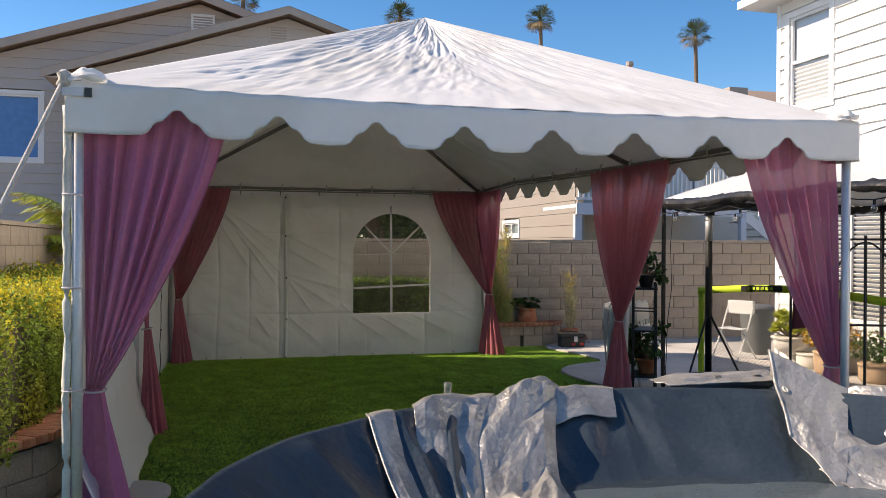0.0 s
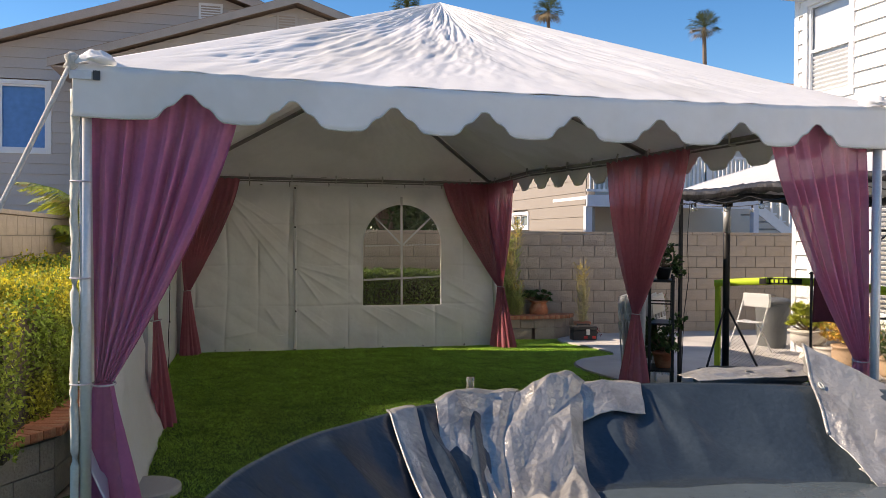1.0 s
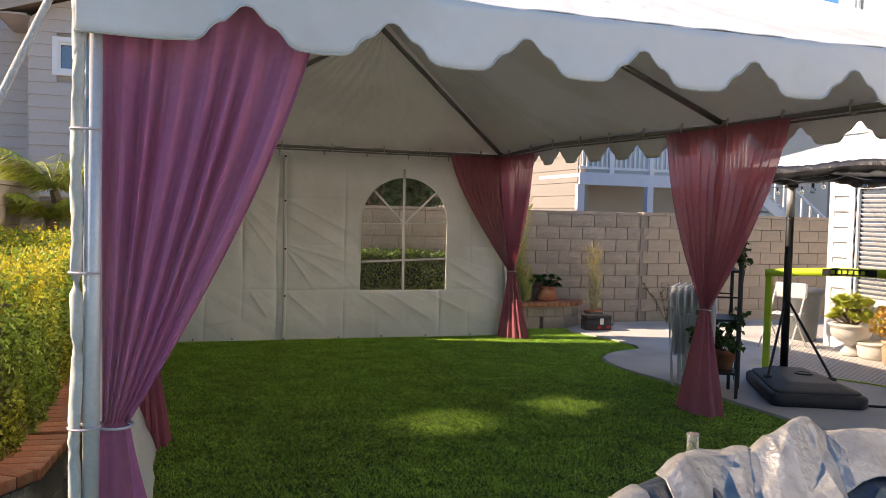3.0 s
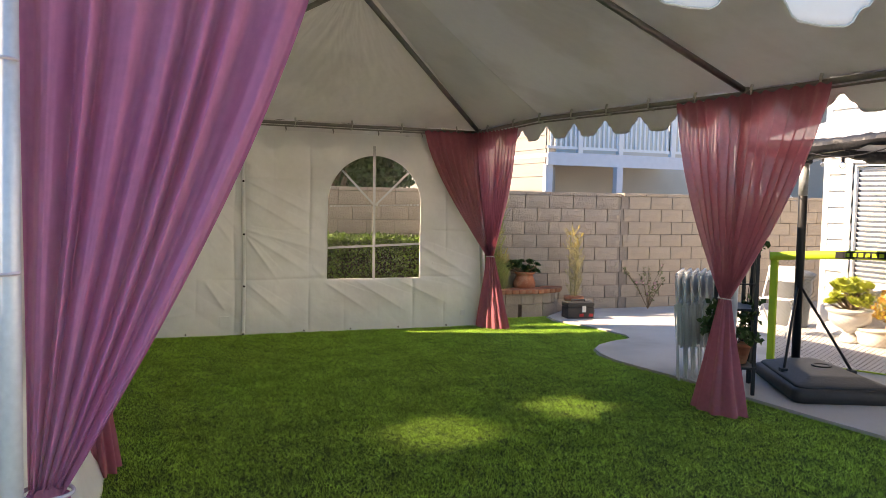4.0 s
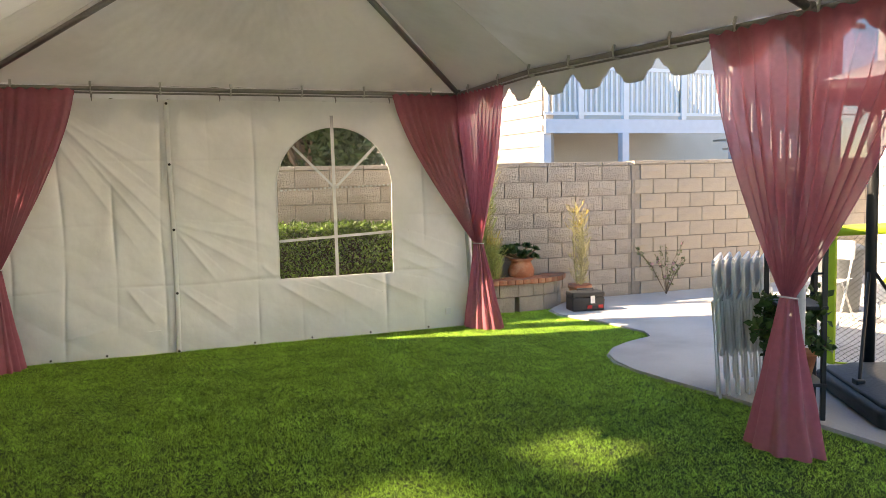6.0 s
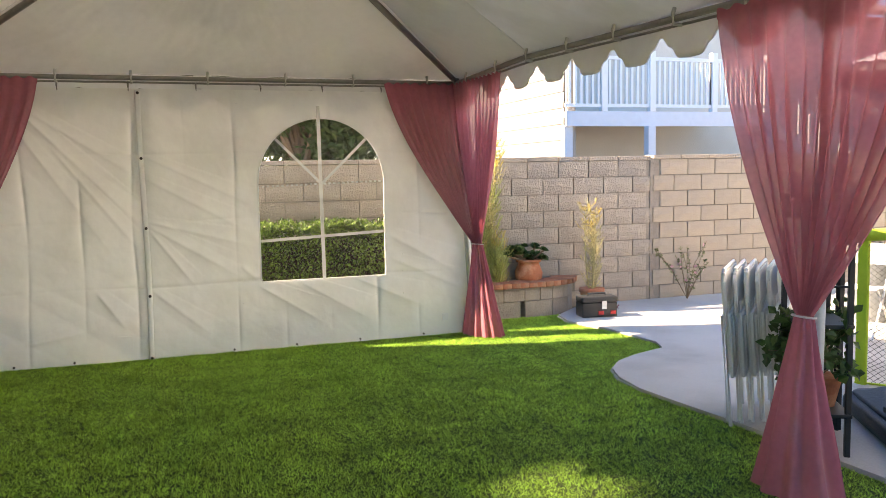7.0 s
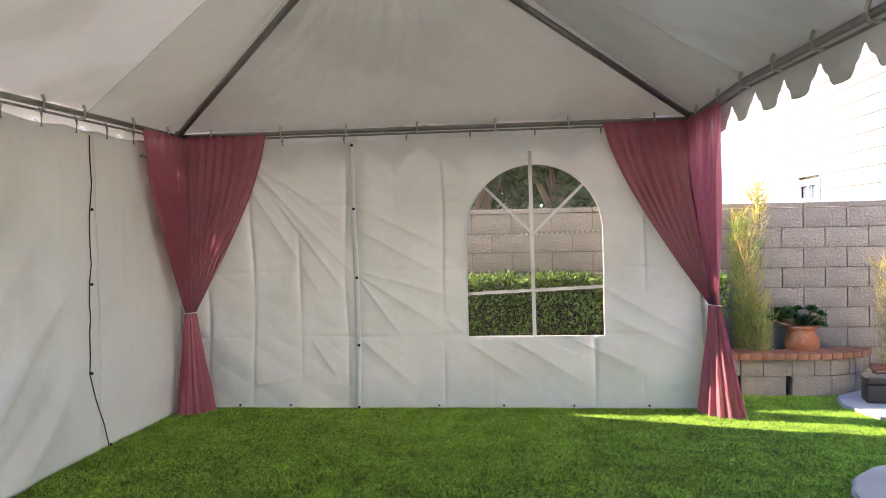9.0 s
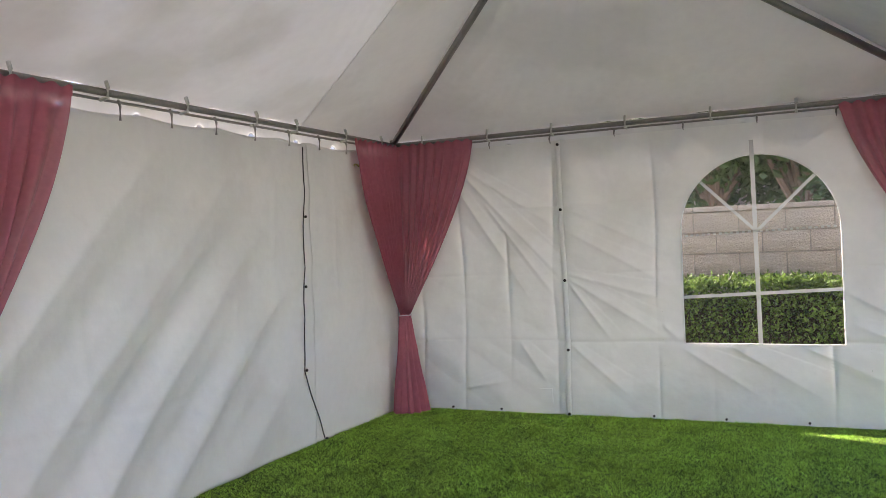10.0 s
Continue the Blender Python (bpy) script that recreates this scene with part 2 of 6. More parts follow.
def box(bm, x0, x1, y0, y1, z0, z1, bevel=0.0):
    vs = [bm.verts.new((x, y, z)) for x in (x0, x1) for y in (y0, y1) for z in (z0, z1)]
    fs = [bm.faces.new([vs[i] for i in q]) for q in ((0, 1, 3, 2), (4, 6, 7, 5), (0, 4, 5, 1), (2, 3, 7, 6), (0, 2, 6, 4), (1, 5, 7, 3))]
    if bevel:
        es = list({e for f in fs for e in f.edges})
        bmesh.ops.bevel(bm, geom=es, offset=bevel, segments=2, affect="EDGES", profile=0.6)
    return vs


def new_box(x0, x1, y0, y1, z0, z1, bevel=0.0):
    bm = bmesh.new()
    box(bm, x0, x1, y0, y1, z0, z1, bevel)
    return bm


def tube(bm, pts, r, n=8, closed=False, taper=1.0):
    """A round tube through points."""
    pts = [Vector(p) for p in pts]
    rings = []
    up = Vector((0, 0, 1))
    last = len(pts) - 1
    for i, p in enumerate(pts):
        a = pts[i - 1] if (i or closed) else p
        b = pts[(i + 1) % len(pts)] if (i < last or closed) else p
        d = (b - a).normalized()
        s = d.cross(up)
        if s.length < 1e-3:
            s = d.cross(Vector((1, 0, 0)))
        s.normalize()
        t = d.cross(s)
        rr = r * (1 + (taper - 1) * i / max(1, last))
        rings.append([bm.verts.new(p + rr * (math.cos(2 * math.pi * k / n) * s + math.sin(2 * math.pi * k / n) * t)) for k in range(n)])
    for i in range(len(rings) - (0 if closed else 1)):
        a, b = rings[i], rings[(i + 1) % len(rings)]
        for k in range(n):
            bm.faces.new((a[k], a[(k + 1) % n], b[(k + 1) % n], b[k]))
    if not closed:
        bm.faces.new(rings[0][::-1])
        bm.faces.new(rings[-1])
    return bm


def new_tube(pts, r, n=8, closed=False, taper=1.0):
    return tube(bmesh.new(), pts, r, n, closed, taper)


def sheet(bm, f, nu, nv):
    """A grid of f(u, v), u and v from 0 to 1."""
    vs = [[bm.verts.new(f(i / nu, j / nv)) for i in range(nu + 1)] for j in range(nv + 1)]
    for j in range(nv):
        for i in range(nu):
            bm.faces.new((vs[j][i], vs[j][i + 1], vs[j + 1][i + 1], vs[j + 1][i]))
    return bm


def new_sheet(f, nu, nv):
    return sheet(bmesh.new(), f, nu, nv)


def lathe(bm, prof, n=20, at=(0, 0, 0), wave=None, caps=True):
    rings = []
    for r, z in prof:
        rings.append([bm.verts.new((at[0] + r * (1 + (wave(a, z) if wave else 0)) * math.cos(a), at[1] + r * (1 + (wave(a, z) if wave else 0)) * math.sin(a), at[2] + z))
                      for a in (2 * math.pi * k / n for k in range(n))])
    for a, b in zip(rings, rings[1:]):
        for k in range(n):
            bm.faces.new((a[k], a[(k + 1) % n], b[(k + 1) % n], b[k]))
    if caps:
        bm.faces.new(rings[0][::-1])
        bm.faces.new(rings[-1])
    return bm


def new_lathe(prof, n=20, at=(0, 0, 0), wave=None, caps=True):
    return lathe(bmesh.new(), prof, n, at, wave, caps)


def prism(bm, outline, z0, z1):
    a = [bm.verts.new((x, y, z0)) for x, y in outline]
    b = [bm.verts.new((x, y, z1)) for x, y in outline]
    bm.faces.new(a[::-1])
    bm.faces.new(b)
    for i in range(len(a)):
        j = (i + 1) % len(a)
        bm.faces.new((a[i], a[j], b[j], b[i]))
    return bm


def soup(name, verts, faces, material, parent=None, label="", category="", kind="stuff"):
    """Many small pieces as one mesh, quickly."""
    me = bpy.data.meshes.new(name)
    me.from_pydata(verts, [], faces)
    me.materials.append(material)
    ob = new(name, me)
    ob.parent = parent
    return tagged(ob, label, category, kind=kind)


def leaves(points, size, rng, along=None, aspect=0.55, spread=1.0):
    """Small folded leaf quads at the points; returns vertices and faces."""
    V, F = [], []
    for p in points:
        d = Vector((rng.gauss(0, 1), rng.gauss(0, 1), rng.gauss(0, 1) * spread + 0.35))
        if along is not None:
            d = d * 0.6 + Vector(along)
        d.normalize()
        s = d.cross(Vector((rng.gauss(0, 1), rng.gauss(0, 1), rng.gauss(0, 1)))).normalized()
        L = size * rng.uniform(0.65, 1.3)
        p = Vector(p)
        i = len(V)
        nrm = d.cross(s) * L * 0.12
        V += [p, p + d * L * 0.5 + s * L * aspect * 0.5 + nrm, p + d * L, p + d * L * 0.5 - s * L * aspect * 0.5 + nrm]
        F += [(i, i + 1, i + 2, i + 3)]
    return V, F


def n3(x, y, z):
    return noise.noise(Vector((x, y, z)))


def facet(x, y, seed):
    """Piecewise flat noise: random heights on a lattice, joined by plane triangles, about -1 to 1."""
    x, y = x + 0.35 * n3(x * 0.9, y * 0.9, seed + 31), y + 0.35 * n3(x * 0.9, y * 0.9, seed + 47)
    i, j = math.floor(x), math.floor(y)
    a, b = x - i, y - j

    def h(p, q):
        return 2 * (abs(math.sin(p * 127.1 + q * 311.7 + seed * 74.7) * 4375.85) % 1) - 1
    if a + b < 1:
        return h(i, j) + a * (h(i + 1, j) - h(i, j)) + b * (h(i, j + 1) - h(i, j))
    return h(i + 1, j + 1) + (1 - a) * (h(i, j + 1) - h(i + 1, j + 1)) + (1 - b) * (h(i + 1, j) - h(i + 1, j + 1))


def solid(ob, t):
    m = ob.modifiers.new("thickness", "SOLIDIFY")
    m.thickness, m.offset = t, 0
    return ob


# ---- ground ----
lone("ground", new_box(-160, 160, -120, 200, -0.5, -0.02), M_GROUND, "dry earth ground reaching the horizon", "ground", kind="structure")
XR = lambda y: 2.98 - 0.042 * y           # right side of the tent along y
XL = -1.60
YF, YM, EAVE = -7.60, -4.65, 2.53

# edge of the patio against the lawn, from the near end to the far end
EDGE = [(3.78, -14.0), (3.74, -5.8), (3.66, -5.0), (3.60, -4.2), (3.56, -3.6), (3.48, -3.0), (3.44, -2.6), (3.46, -2.25), (3.56, -1.98), (3.75, -1.76), (4.02, -1.60),
        (4.40, -1.50), (4.50, -1.25), (4.40, -0.5), (4.22, 0.08), (4.30, 0.45), (4.45, 0.56)]
lawn_outline = [(-1.78, 1.0), (-1.78, -6.4), (-2.6, -7.4), (-6, -9), (-6, -14)] + EDGE + [(3.4, 0.62), (3.2, 1.0)]
lone("lawn", prism(bmesh.new(), lawn_outline, -0.06, 0.0), M_LAWN, "green lawn of short dense grass", "lawn", kind="structure")
patio_outline = EDGE + [(4.9, 1.0), (12, 1.0), (12, -14.0)]
bm = prism(bmesh.new(), patio_outline, -0.06, 0.03)
bmesh.ops.bevel(bm, geom=[e for e in bm.edges if all(v.co.z > 0 for v in e.verts)], offset=0.02, segments=2, affect="EDGES")
lone("patio", bm, M_CONC, "pale grey concrete patio slab with a curved edge", "patio", kind="structure")


def inside_poly(x, y, poly):
    c = False
    for (x0, y0), (x1, y1) in zip(poly, poly[1:] + poly[:1]):
        if (y0 > y) != (y1 > y) and x < (x1 - x0) * (y - y0) / (y1 - y0) + x0:
            c = not c
    return c


# ---- block walls ----
def block_wall(name, start, ahead, length, height, label, material, first=0.0, courses=9, skip=()):
    """A wall of blocks in running bond: a mortar core, and each block a piece proud of it. ahead: 'x' or 'y'."""
    w = thing(name, kind="structure", label=label, category="wall")
    ax = Vector((1, 0, 0)) if ahead == "x" else Vector((0, 1, 0))
    side = Vector((0, -1, 0)) if ahead == "x" else Vector((1, 0, 0))
    s = Vector(start)

    def slab(a0, a1, d0, d1, z0, z1, bev=0.0):
        p, q = s + ax * a0 + side * d0, s + ax * a1 + side * d1
        return new_box(min(p.x, q.x), max(p.x, q.x), min(p.y, q.y), max(p.y, q.y), z0, z1, bev)
    part("core", slab(0, length, -0.16, -0.006, -0.05, height - 0.05), M_MORTAR, w)
    me_by = {}
    ch = (height - 0.05) / courses
    for c in range(courses):
        a = -0.2 * (c % 2) + first
        while a < length:
            a0, a1 = max(a, 0), min(a + 0.4, length)
            if a1 - a0 > 0.05:
                key = round(a1 - a0, 3)
                if key not in me_by:
                    bm = bmesh.new()
                    g = 0.006
                    hw, hh = (a1 - a0) / 2 - g, ch / 2 - g
                    nx, nz = 3, 2
                    rng = random.Random(int(key * 1000))
                    grid = {}
                    for i in range(nx + 1):
                        for k in range(nz + 1):
                            edge = i in (0, nx) or k in (0, nz)
                            d = 0.012 if edge else 0.017 + rng.uniform(0, 0.012)
                            v = ax * (-hw + 2 * hw * i / nx) + side * d
                            grid[i, k] = bm.verts.new((v.x, v.y, -hh + 2 * hh * k / nz))
                    for i in range(nx):
                        for k in range(nz):
                            bm.faces.new((grid[i, k], grid[i + 1, k], grid[i + 1, k + 1], grid[i, k + 1]))
                    rim = [grid[i, 0] for i in range(nx + 1)] + [grid[nx, k] for k in range(1, nz + 1)] + [grid[i, nz] for i in range(nx - 1, -1, -1)] + [grid[0, k] for k in range(nz - 1, 0, -1)]
                    back = [bm.verts.new(v.co - side * 0.03) for v in rim]
                    for i in range(len(rim)):
                        j = (i + 1) % len(rim)
                        bm.faces.new((rim[i], back[i], back[j], rim[j]))
                    if ahead == "y":
                        bmesh.ops.reverse_faces(bm, faces=bm.faces)
                    bmesh.ops.recalc_face_normals(bm, faces=bm.faces)
                    me = bpy.data.meshes.new("block")
                    bm.to_mesh(me)
                    bm.free()
                    me.materials.append(material)
                    me_by[key] = me
                ob = new("block", me_by[key])
                ob.parent = w
                ob.location = s + ax * ((a0 + a1) / 2) + Vector((0, 0, ch * (c + 0.5)))
            a += 0.4
    a = 0.0
    while a < length - 0.01:
        part("cap", slab(a + 0.002, min(a + 0.4, length) - 0.002, -0.18, 0.025, height - 0.046, height, 0.006), material, w)
        a += 0.4
    return w


block_wall("wall_back", (-3.0, 1.0, 0), "x", 8.85, 1.79, "tan split-face concrete block garden wall", M_BLOCK)
block_wall("wall_back_right", (5.89, 1.0, 0), "x", 8.0, 1.80, "tan smooth concrete block garden wall", M_BLOCK_L, first=0.1)
lone("pilaster", new_box(5.852, 5.888, 0.992, 1.16, -0.05, 1.77, 0.004), M_MORTAR, "grey block wall joint post", "wall", kind="structure")
block_wall("wall_left", (-3.0, -4.2, 0), "y", 5.18, 1.92, "tan concrete block side wall", M_BLOCK_L, courses=9)


# ---- tent ----
tent = thing("frame_tent", "white vinyl frame tent with scalloped valance and metal poles", "tent")
BLc, BRc = Vector((XL, 0, EAVE)), Vector((XR(0), 0, EAVE))
FLc, FRc = Vector((XL, YF, EAVE)), Vector((XR(YF), YF, EAVE))
RB, RF = Vector((0.70, -2.28, 3.66)), Vector((0.82, -5.45, 3.60))


def eave_bow(y):
    """How the right eave rail bows between the back corner and the middle post."""
    return 0.055 * max(0.0, min(-y / 1.5, (y + 4.65) / 3.15))


def roof_panel(name, a, b, c, d, seed, nu=130, nv=56, sections=((0.0, 1.0, M_TENT),), bowed=False, droop=0.0, gather=0.003):
    """Fabric between eave a-b and top d-c, with sag and gathered wrinkles."""
    nrm = (b - a).cross(d - a).normalized()
    if nrm.z < 0:
        nrm = -nrm
    L = (b - a).length

    def f(u, v):
        p = (a * (1 - u) + b * u) * (1 - v) + (d * (1 - u) + c * u) * v
        e = min(1, 6 * v) * min(1, 6 * (1 - v) + 0.2)
        q = min(1, 8 * min(u, 1 - u))
        sag = -0.045 * 4 * v * (1 - v) * (0.4 + 0.6 * math.sin(math.pi * u))
        s = u * L
        w = 0.008 * n3(s * 1.3 + seed, v * 3.5, seed) + 0.006 * n3(s * 4.2 + v * 2.0, v * 2.2 - s * 0.8, seed + 3)
        x_ = (u - 0.5) * (1 - v) * L
        fan = math.atan2(x_, 0.35 + (1 - v) * 2.4)
        w += gather * (1 - 2 * abs(n3(fan * 11, v * 1.6, seed + 5))) * v * (1 - v) * 2.4
        w += 0.007 * math.sin(26 * (s * 0.55 + v * 0.9) + 5 * n3(s, v * 2, seed)) * max(0, n3(s * 0.8, v * 1.5, seed + 9) + 0.25)
        w += 0.005 * (1 - 2 * abs(n3(s * 3.6 + v * 4, v * 8 - s, seed + 2))) * max(0.0, 0.4 + n3(s * 0.9, v * 2, seed + 6)) + 0.004 * n3(s * 14, v * 26, seed)
        w += 0.011 * (1 - 2.4 * abs(n3(s * 7.5 + v * 6 * (1 if u > 0.5 else -1), v * 5, seed + 12))) * max(0.0, 0.30 + n3(s * 0.8, v * 2.4, seed + 13))
        w += (0.010 if droop else 0.004) * (1 - 2.4 * abs(n3(s * 15 + v * 16 * (1 if u > 0.5 else -1), v * 11, seed + 21))) * max(0.1, 0.35 + n3(s * 1.4, v * 3.4, seed + 23)) + 0.0035 * facet(s * 9, v * 15, seed)
        w *= 1.0 if droop else 0.4
        for dist, ang in ((math.hypot(s, 2.4 * v), math.atan2(2.4 * v, s + 0.01)), (math.hypot(L - s, 2.4 * v), math.atan2(2.4 * v, L - s + 0.01))):
            if dist < 1.6:
                w += 0.016 * (1 - 2.4 * abs(n3(ang * 11, dist * 0.8, seed + 17))) * math.exp(-dist / 0.55) * min(1, dist * 4)
        hem = 0.014 * n3(s * 6, seed, 1.0) * max(0, 1 - 7 * v)
        if bowed:
            p.z += eave_bow(a.y + (b.y - a.y) * u) * (1 - v)
        p.z -= droop * math.sin(math.pi * u) * (1 - v) ** 2
        return p + nrm * (sag * q + w * e * q + hem * q)
    for u0, u1, material in sections:
        bm = new_sheet(lambda u, v: f(u0 + (u1 - u0) * u, v), int(nu * (u1 - u0)), nv)
        solid(part(name, bm, material, tent, smooth=True), 0.004)
    return f


OUT = 0.055
def outc(p, dx, dy):
    return p + Vector((dx * OUT, dy * OUT, 0.015))
oBL, oBR, oFR, oFL = outc(BLc, -1, 1), outc(BRc, 1, 1), outc(FRc, 1, -1), outc(FLc, -1, -1)
TOP = Vector((0, 0, 0.05))
roof_panel("roof_panel", oFL, oFR, RF + TOP, RF + TOP, 1.3, 300, 130, droop=0.03, gather=0.012)
roof_panel("roof_panel", oBR, oBL, RB + TOP, RB + TOP, 4.7, 170, 80, ((0.0, 1.0, M_TENT_END),))
roof_panel("roof_panel", oFR, oBR, RB + TOP, RF + TOP, 7.9, 240, 70, ((0.0, 0.80, M_TENT), (0.80, 1.0, M_TENT_END)), bowed=True)
roof_panel("roof_panel", oBL, oFL, RF + TOP, RB + TOP, 2.2, 240, 70, ((0.0, 0.20, M_TENT_END), (0.20, 1.0, M_TENT)))


def notch(t):
    """Depth of the scalloped hem below the notch, at distance t from it."""
    pts = ((0.0, 0.0), (0.025, 0.006), (0.045, 0.03), (0.075, 0.062), (0.105, 0.072), (0.125, 0.088), (0.15, 0.125), (0.18, 0.142), (0.3, 0.15))
    for (a, da), (b, db) in zip(pts, pts[1:]):
        if t <= b:
            return da + (db - da) * (t - a) / (b - a)
    return 0.15


def valance(a, b, notches, seed, sag=0.0, bowed=False):
    """Scalloped strip hanging from the line a-b, with notches at the given distances along it."""
    L = (b - a).length
    d = (b - a).normalized()
    out = Vector((d.y, -d.x, 0))

    def f(u, v):
        s = u * L
        t = min(abs(s - q) for q in notches)
        deep = 0.118 + notch(t)
        w = 0.012 * v * n3(s * 2.2, v, seed) + 0.006 * n3(s * 7, v * 2, seed)
        return a + d * s + out * w + Vector((0, 0, -deep * v + 0.008 * n3(s * 0.7, 0, seed) - sag * math.sin(math.pi * u) + (eave_bow(a.y + d.y * s) if bowed else 0)))
    ob = part("valance", new_sheet(f, int(L / 0.012), 8), M_TENT, tent, smooth=True)
    solid(ob, 0.004)
    hem = [f(i / 400, 0.985) + out * 0.004 for i in range(401)]
    part("hem", new_tube(hem, 0.0035, 5), M_STRAP, ob, "stitched scalloped hem")
    return ob


valance(oFL, oFR, [0.568, 1.111, 1.672, 2.203, 2.767, 3.319, 3.887, 4.44], 3.1, 0.03)
valance(oFR, oBR, [0.50 + 0.556 * i for i in range(13)], 5.1, bowed=True)
valance(oBR, oBL, [0.5 + 0.5 * i for i in range(9)], 6.1)
valance(oBL, oFL, [0.50 + 0.556 * i for i in range(13)], 8.1)

UND = Vector((0, 0, -0.02))
for a, b in ((BLc, BRc), (BRc, FRc), (FRc, FLc), (FLc, BLc)):
    bow = (lambda p: p + Vector((0, 0, eave_bow(p.y)))) if a is BRc else (lambda p: p - Vector((0, 0, 0.03 * math.sin(math.pi * (p.x - XL) / (FRc.x - XL))))) if a is FRc else (lambda p: p)
    part("eave_rail", new_tube([bow(a.lerp(b, k / 30)) + UND for k in range(31)], 0.021, 10), M_PIPE, tent, smooth=True)
    n = max(4, int((b - a).length / 0.62))
    d = (b - a).normalized()
    inn = Vector((-d.y, d.x, 0))
    inn = inn if inn.dot(Vector((0.7, -3.8, 0)) - Vector((a.x, a.y, 0))) > 0 else -inn
    a2, b2 = a + d * 0.1 - inn * 0.035 + Vector((0, 0, -0.055)), b - d * 0.1 - inn * 0.035 + Vector((0, 0, -0.055))
    part("wall_rail", new_tube([bow(a2.lerp(b2, k / 30)) for k in range(31)], 0.009, 8), M_PIPE, tent, smooth=True)
    for i in range(n):
        p = bow(a + d * ((i + 0.5) * (b - a).length / n + 0.12 * n3(i * 3.3, a.x, a.y)))
        part("tie_strap", new_tube([p + inn * 0.020 + Vector((0, 0, 0.04)), p + inn * 0.034 + Vector((0, 0, 0.0)), p + inn * 0.03 + Vector((0, 0, -0.055)), p - inn * 0.03 + Vector((0, 0, -0.06))], 0.012, 6), M_STRAP, tent)
for a, b in ((BLc, RB), (BRc, RB), (FRc, RF), (FLc, RF), (RB, RF), (Vector((XR(YM), YM, EAVE)), Vector((0.79, YM, 3.60))), (Vector((XL, YM, EAVE)), Vector((0.79, YM, 3.60)))):
    part("rafter", new_tube([a + Vector((0, 0, 0.0)), b + Vector((0, 0, -0.06))], 0.027, 10), M_PIPE, tent, smooth=True)
POSTS = ((XL, YF), (XL, YM), (XL, 0), (XR(0), 0), (XR(YM), YM), (XR(YF), YF))
FOOT = {(XR(0), 0): (3.12, -0.02), (XR(YM), YM): (3.16, YM + 0.03)}
for tx, ty in POSTS:
    x, y = FOOT.get((tx, ty), (tx, ty))
    pm = part("post", new_tube([(x, y, 0.012), ((x + tx) / 2, (y + ty) / 2, 1.27), (tx, ty, EAVE - 0.02)], 0.029, 14), M_PAINTED_PIPE, tent, smooth=True)
    part("base_plate", new_box(x - 0.09, x + 0.09, y - 0.09, y + 0.09, 0.0, 0.012, 0.003), M_PIPE, pm)
    part("fitting", new_tube([(tx, ty, EAVE - 0.12), (tx, ty, EAVE + 0.03)], 0.036, 12), M_PIPE, pm)
# corner ratchet strap and corner flap at the front left
part("corner_strap", new_box(-1.668, -1.56, YF - 0.075, YF - 0.068, 2.47, 2.515, 0.002), M_PAINTED_PIPE, tent, "grey strap tab with buckle")
part("buckle", new_box(-1.555, -1.52, YF - 0.076, YF - 0.066, 2.468, 2.517, 0.002), M_GREYPL, tent)
for c0 in (FLc, FRc):
    def bunch(u, v):
        a = 2 * math.pi * u
        r = 0.10 * math.sin(math.pi * (0.12 + 0.5 * v)) * (1 + 0.25 * n3(3 * math.cos(a), 3 * math.sin(a), v * 4 + c0.x))
        return Vector((c0.x + r * math.cos(a) + (0.05 if c0.x < 0 else -0.05), c0.y + r * math.sin(a) - 0.01, c0.z + 0.075 * (1 - v) + 0.02 + 0.02 * n3(a, v * 5, 2)))
    part("corner_gather", new_sheet(bunch, 28, 8), M_TENT, tent, "gathered fabric at the corner", smooth=True)


def crease(s, z, lines):
    """Sum of long creases; each line is start, end, height and half width."""
    w = 0.0
    for s0, z0, s1, z1, high, wide in lines:
        ds, dz = s1 - s0, z1 - z0
        L = math.hypot(ds, dz)
        k = ((s - s0) * ds + (z - z0) * dz) / (L * L)
        if -0.05 < k < 1.05:
            t = ((s - s0) * dz - (z - z0) * ds) / L / (wide * (0.35 + 0.65 * k))
            if abs(t) < 4:
                w += high * math.exp(-abs(t) * (1.0 if t > 0 else 0.45)) * min(1, 6 * (k + 0.05)) * min(1, 2.5 * (1.05 - k))
    return w


# pulls from the corner and from the lacing eyelets of the back wall
BACK_PULLS = ((0.50, 2.40, 1.60, 1.20, 0.040, 0.045), (0.52, 2.36, 1.62, 1.62, 0.026, 0.035), (0.48, 2.30, 1.35, 0.95, 0.024, 0.04), (0.9, 1.9, 1.6, 0.95, 0.02, 0.03),
              (1.66, 1.82, 2.55, 1.38, 0.026, 0.035), (1.66, 1.62, 2.50, 1.14, 0.024, 0.04), (1.66, 1.24, 2.60, 0.98, 0.030, 0.04), (1.66, 1.20, 2.45, 0.70, 0.034, 0.05),
              (1.66, 1.16, 2.05, 0.62, 0.030, 0.03), (1.66, 0.62, 2.20, 0.15, 0.022, 0.04), (2.45, 0.80, 2.62, 0.64, 0.02, 0.025), (2.62, 0.60, 3.20, 0.22, 0.034, 0.06),
              (3.00, 0.62, 3.70, 0.20, 0.034, 0.06), (3.55, 0.62, 4.20, 0.32, 0.040, 0.06), (3.85, 1.05, 4.60, 0.62, 0.034, 0.06), (3.9, 0.8, 4.65, 0.46, 0.03, 0.05),
              (0.62, 0.20, 1.15, 0.30, 0.022, 0.03), (1.20, 0.62, 1.45, 0.25, 0.03, 0.05))


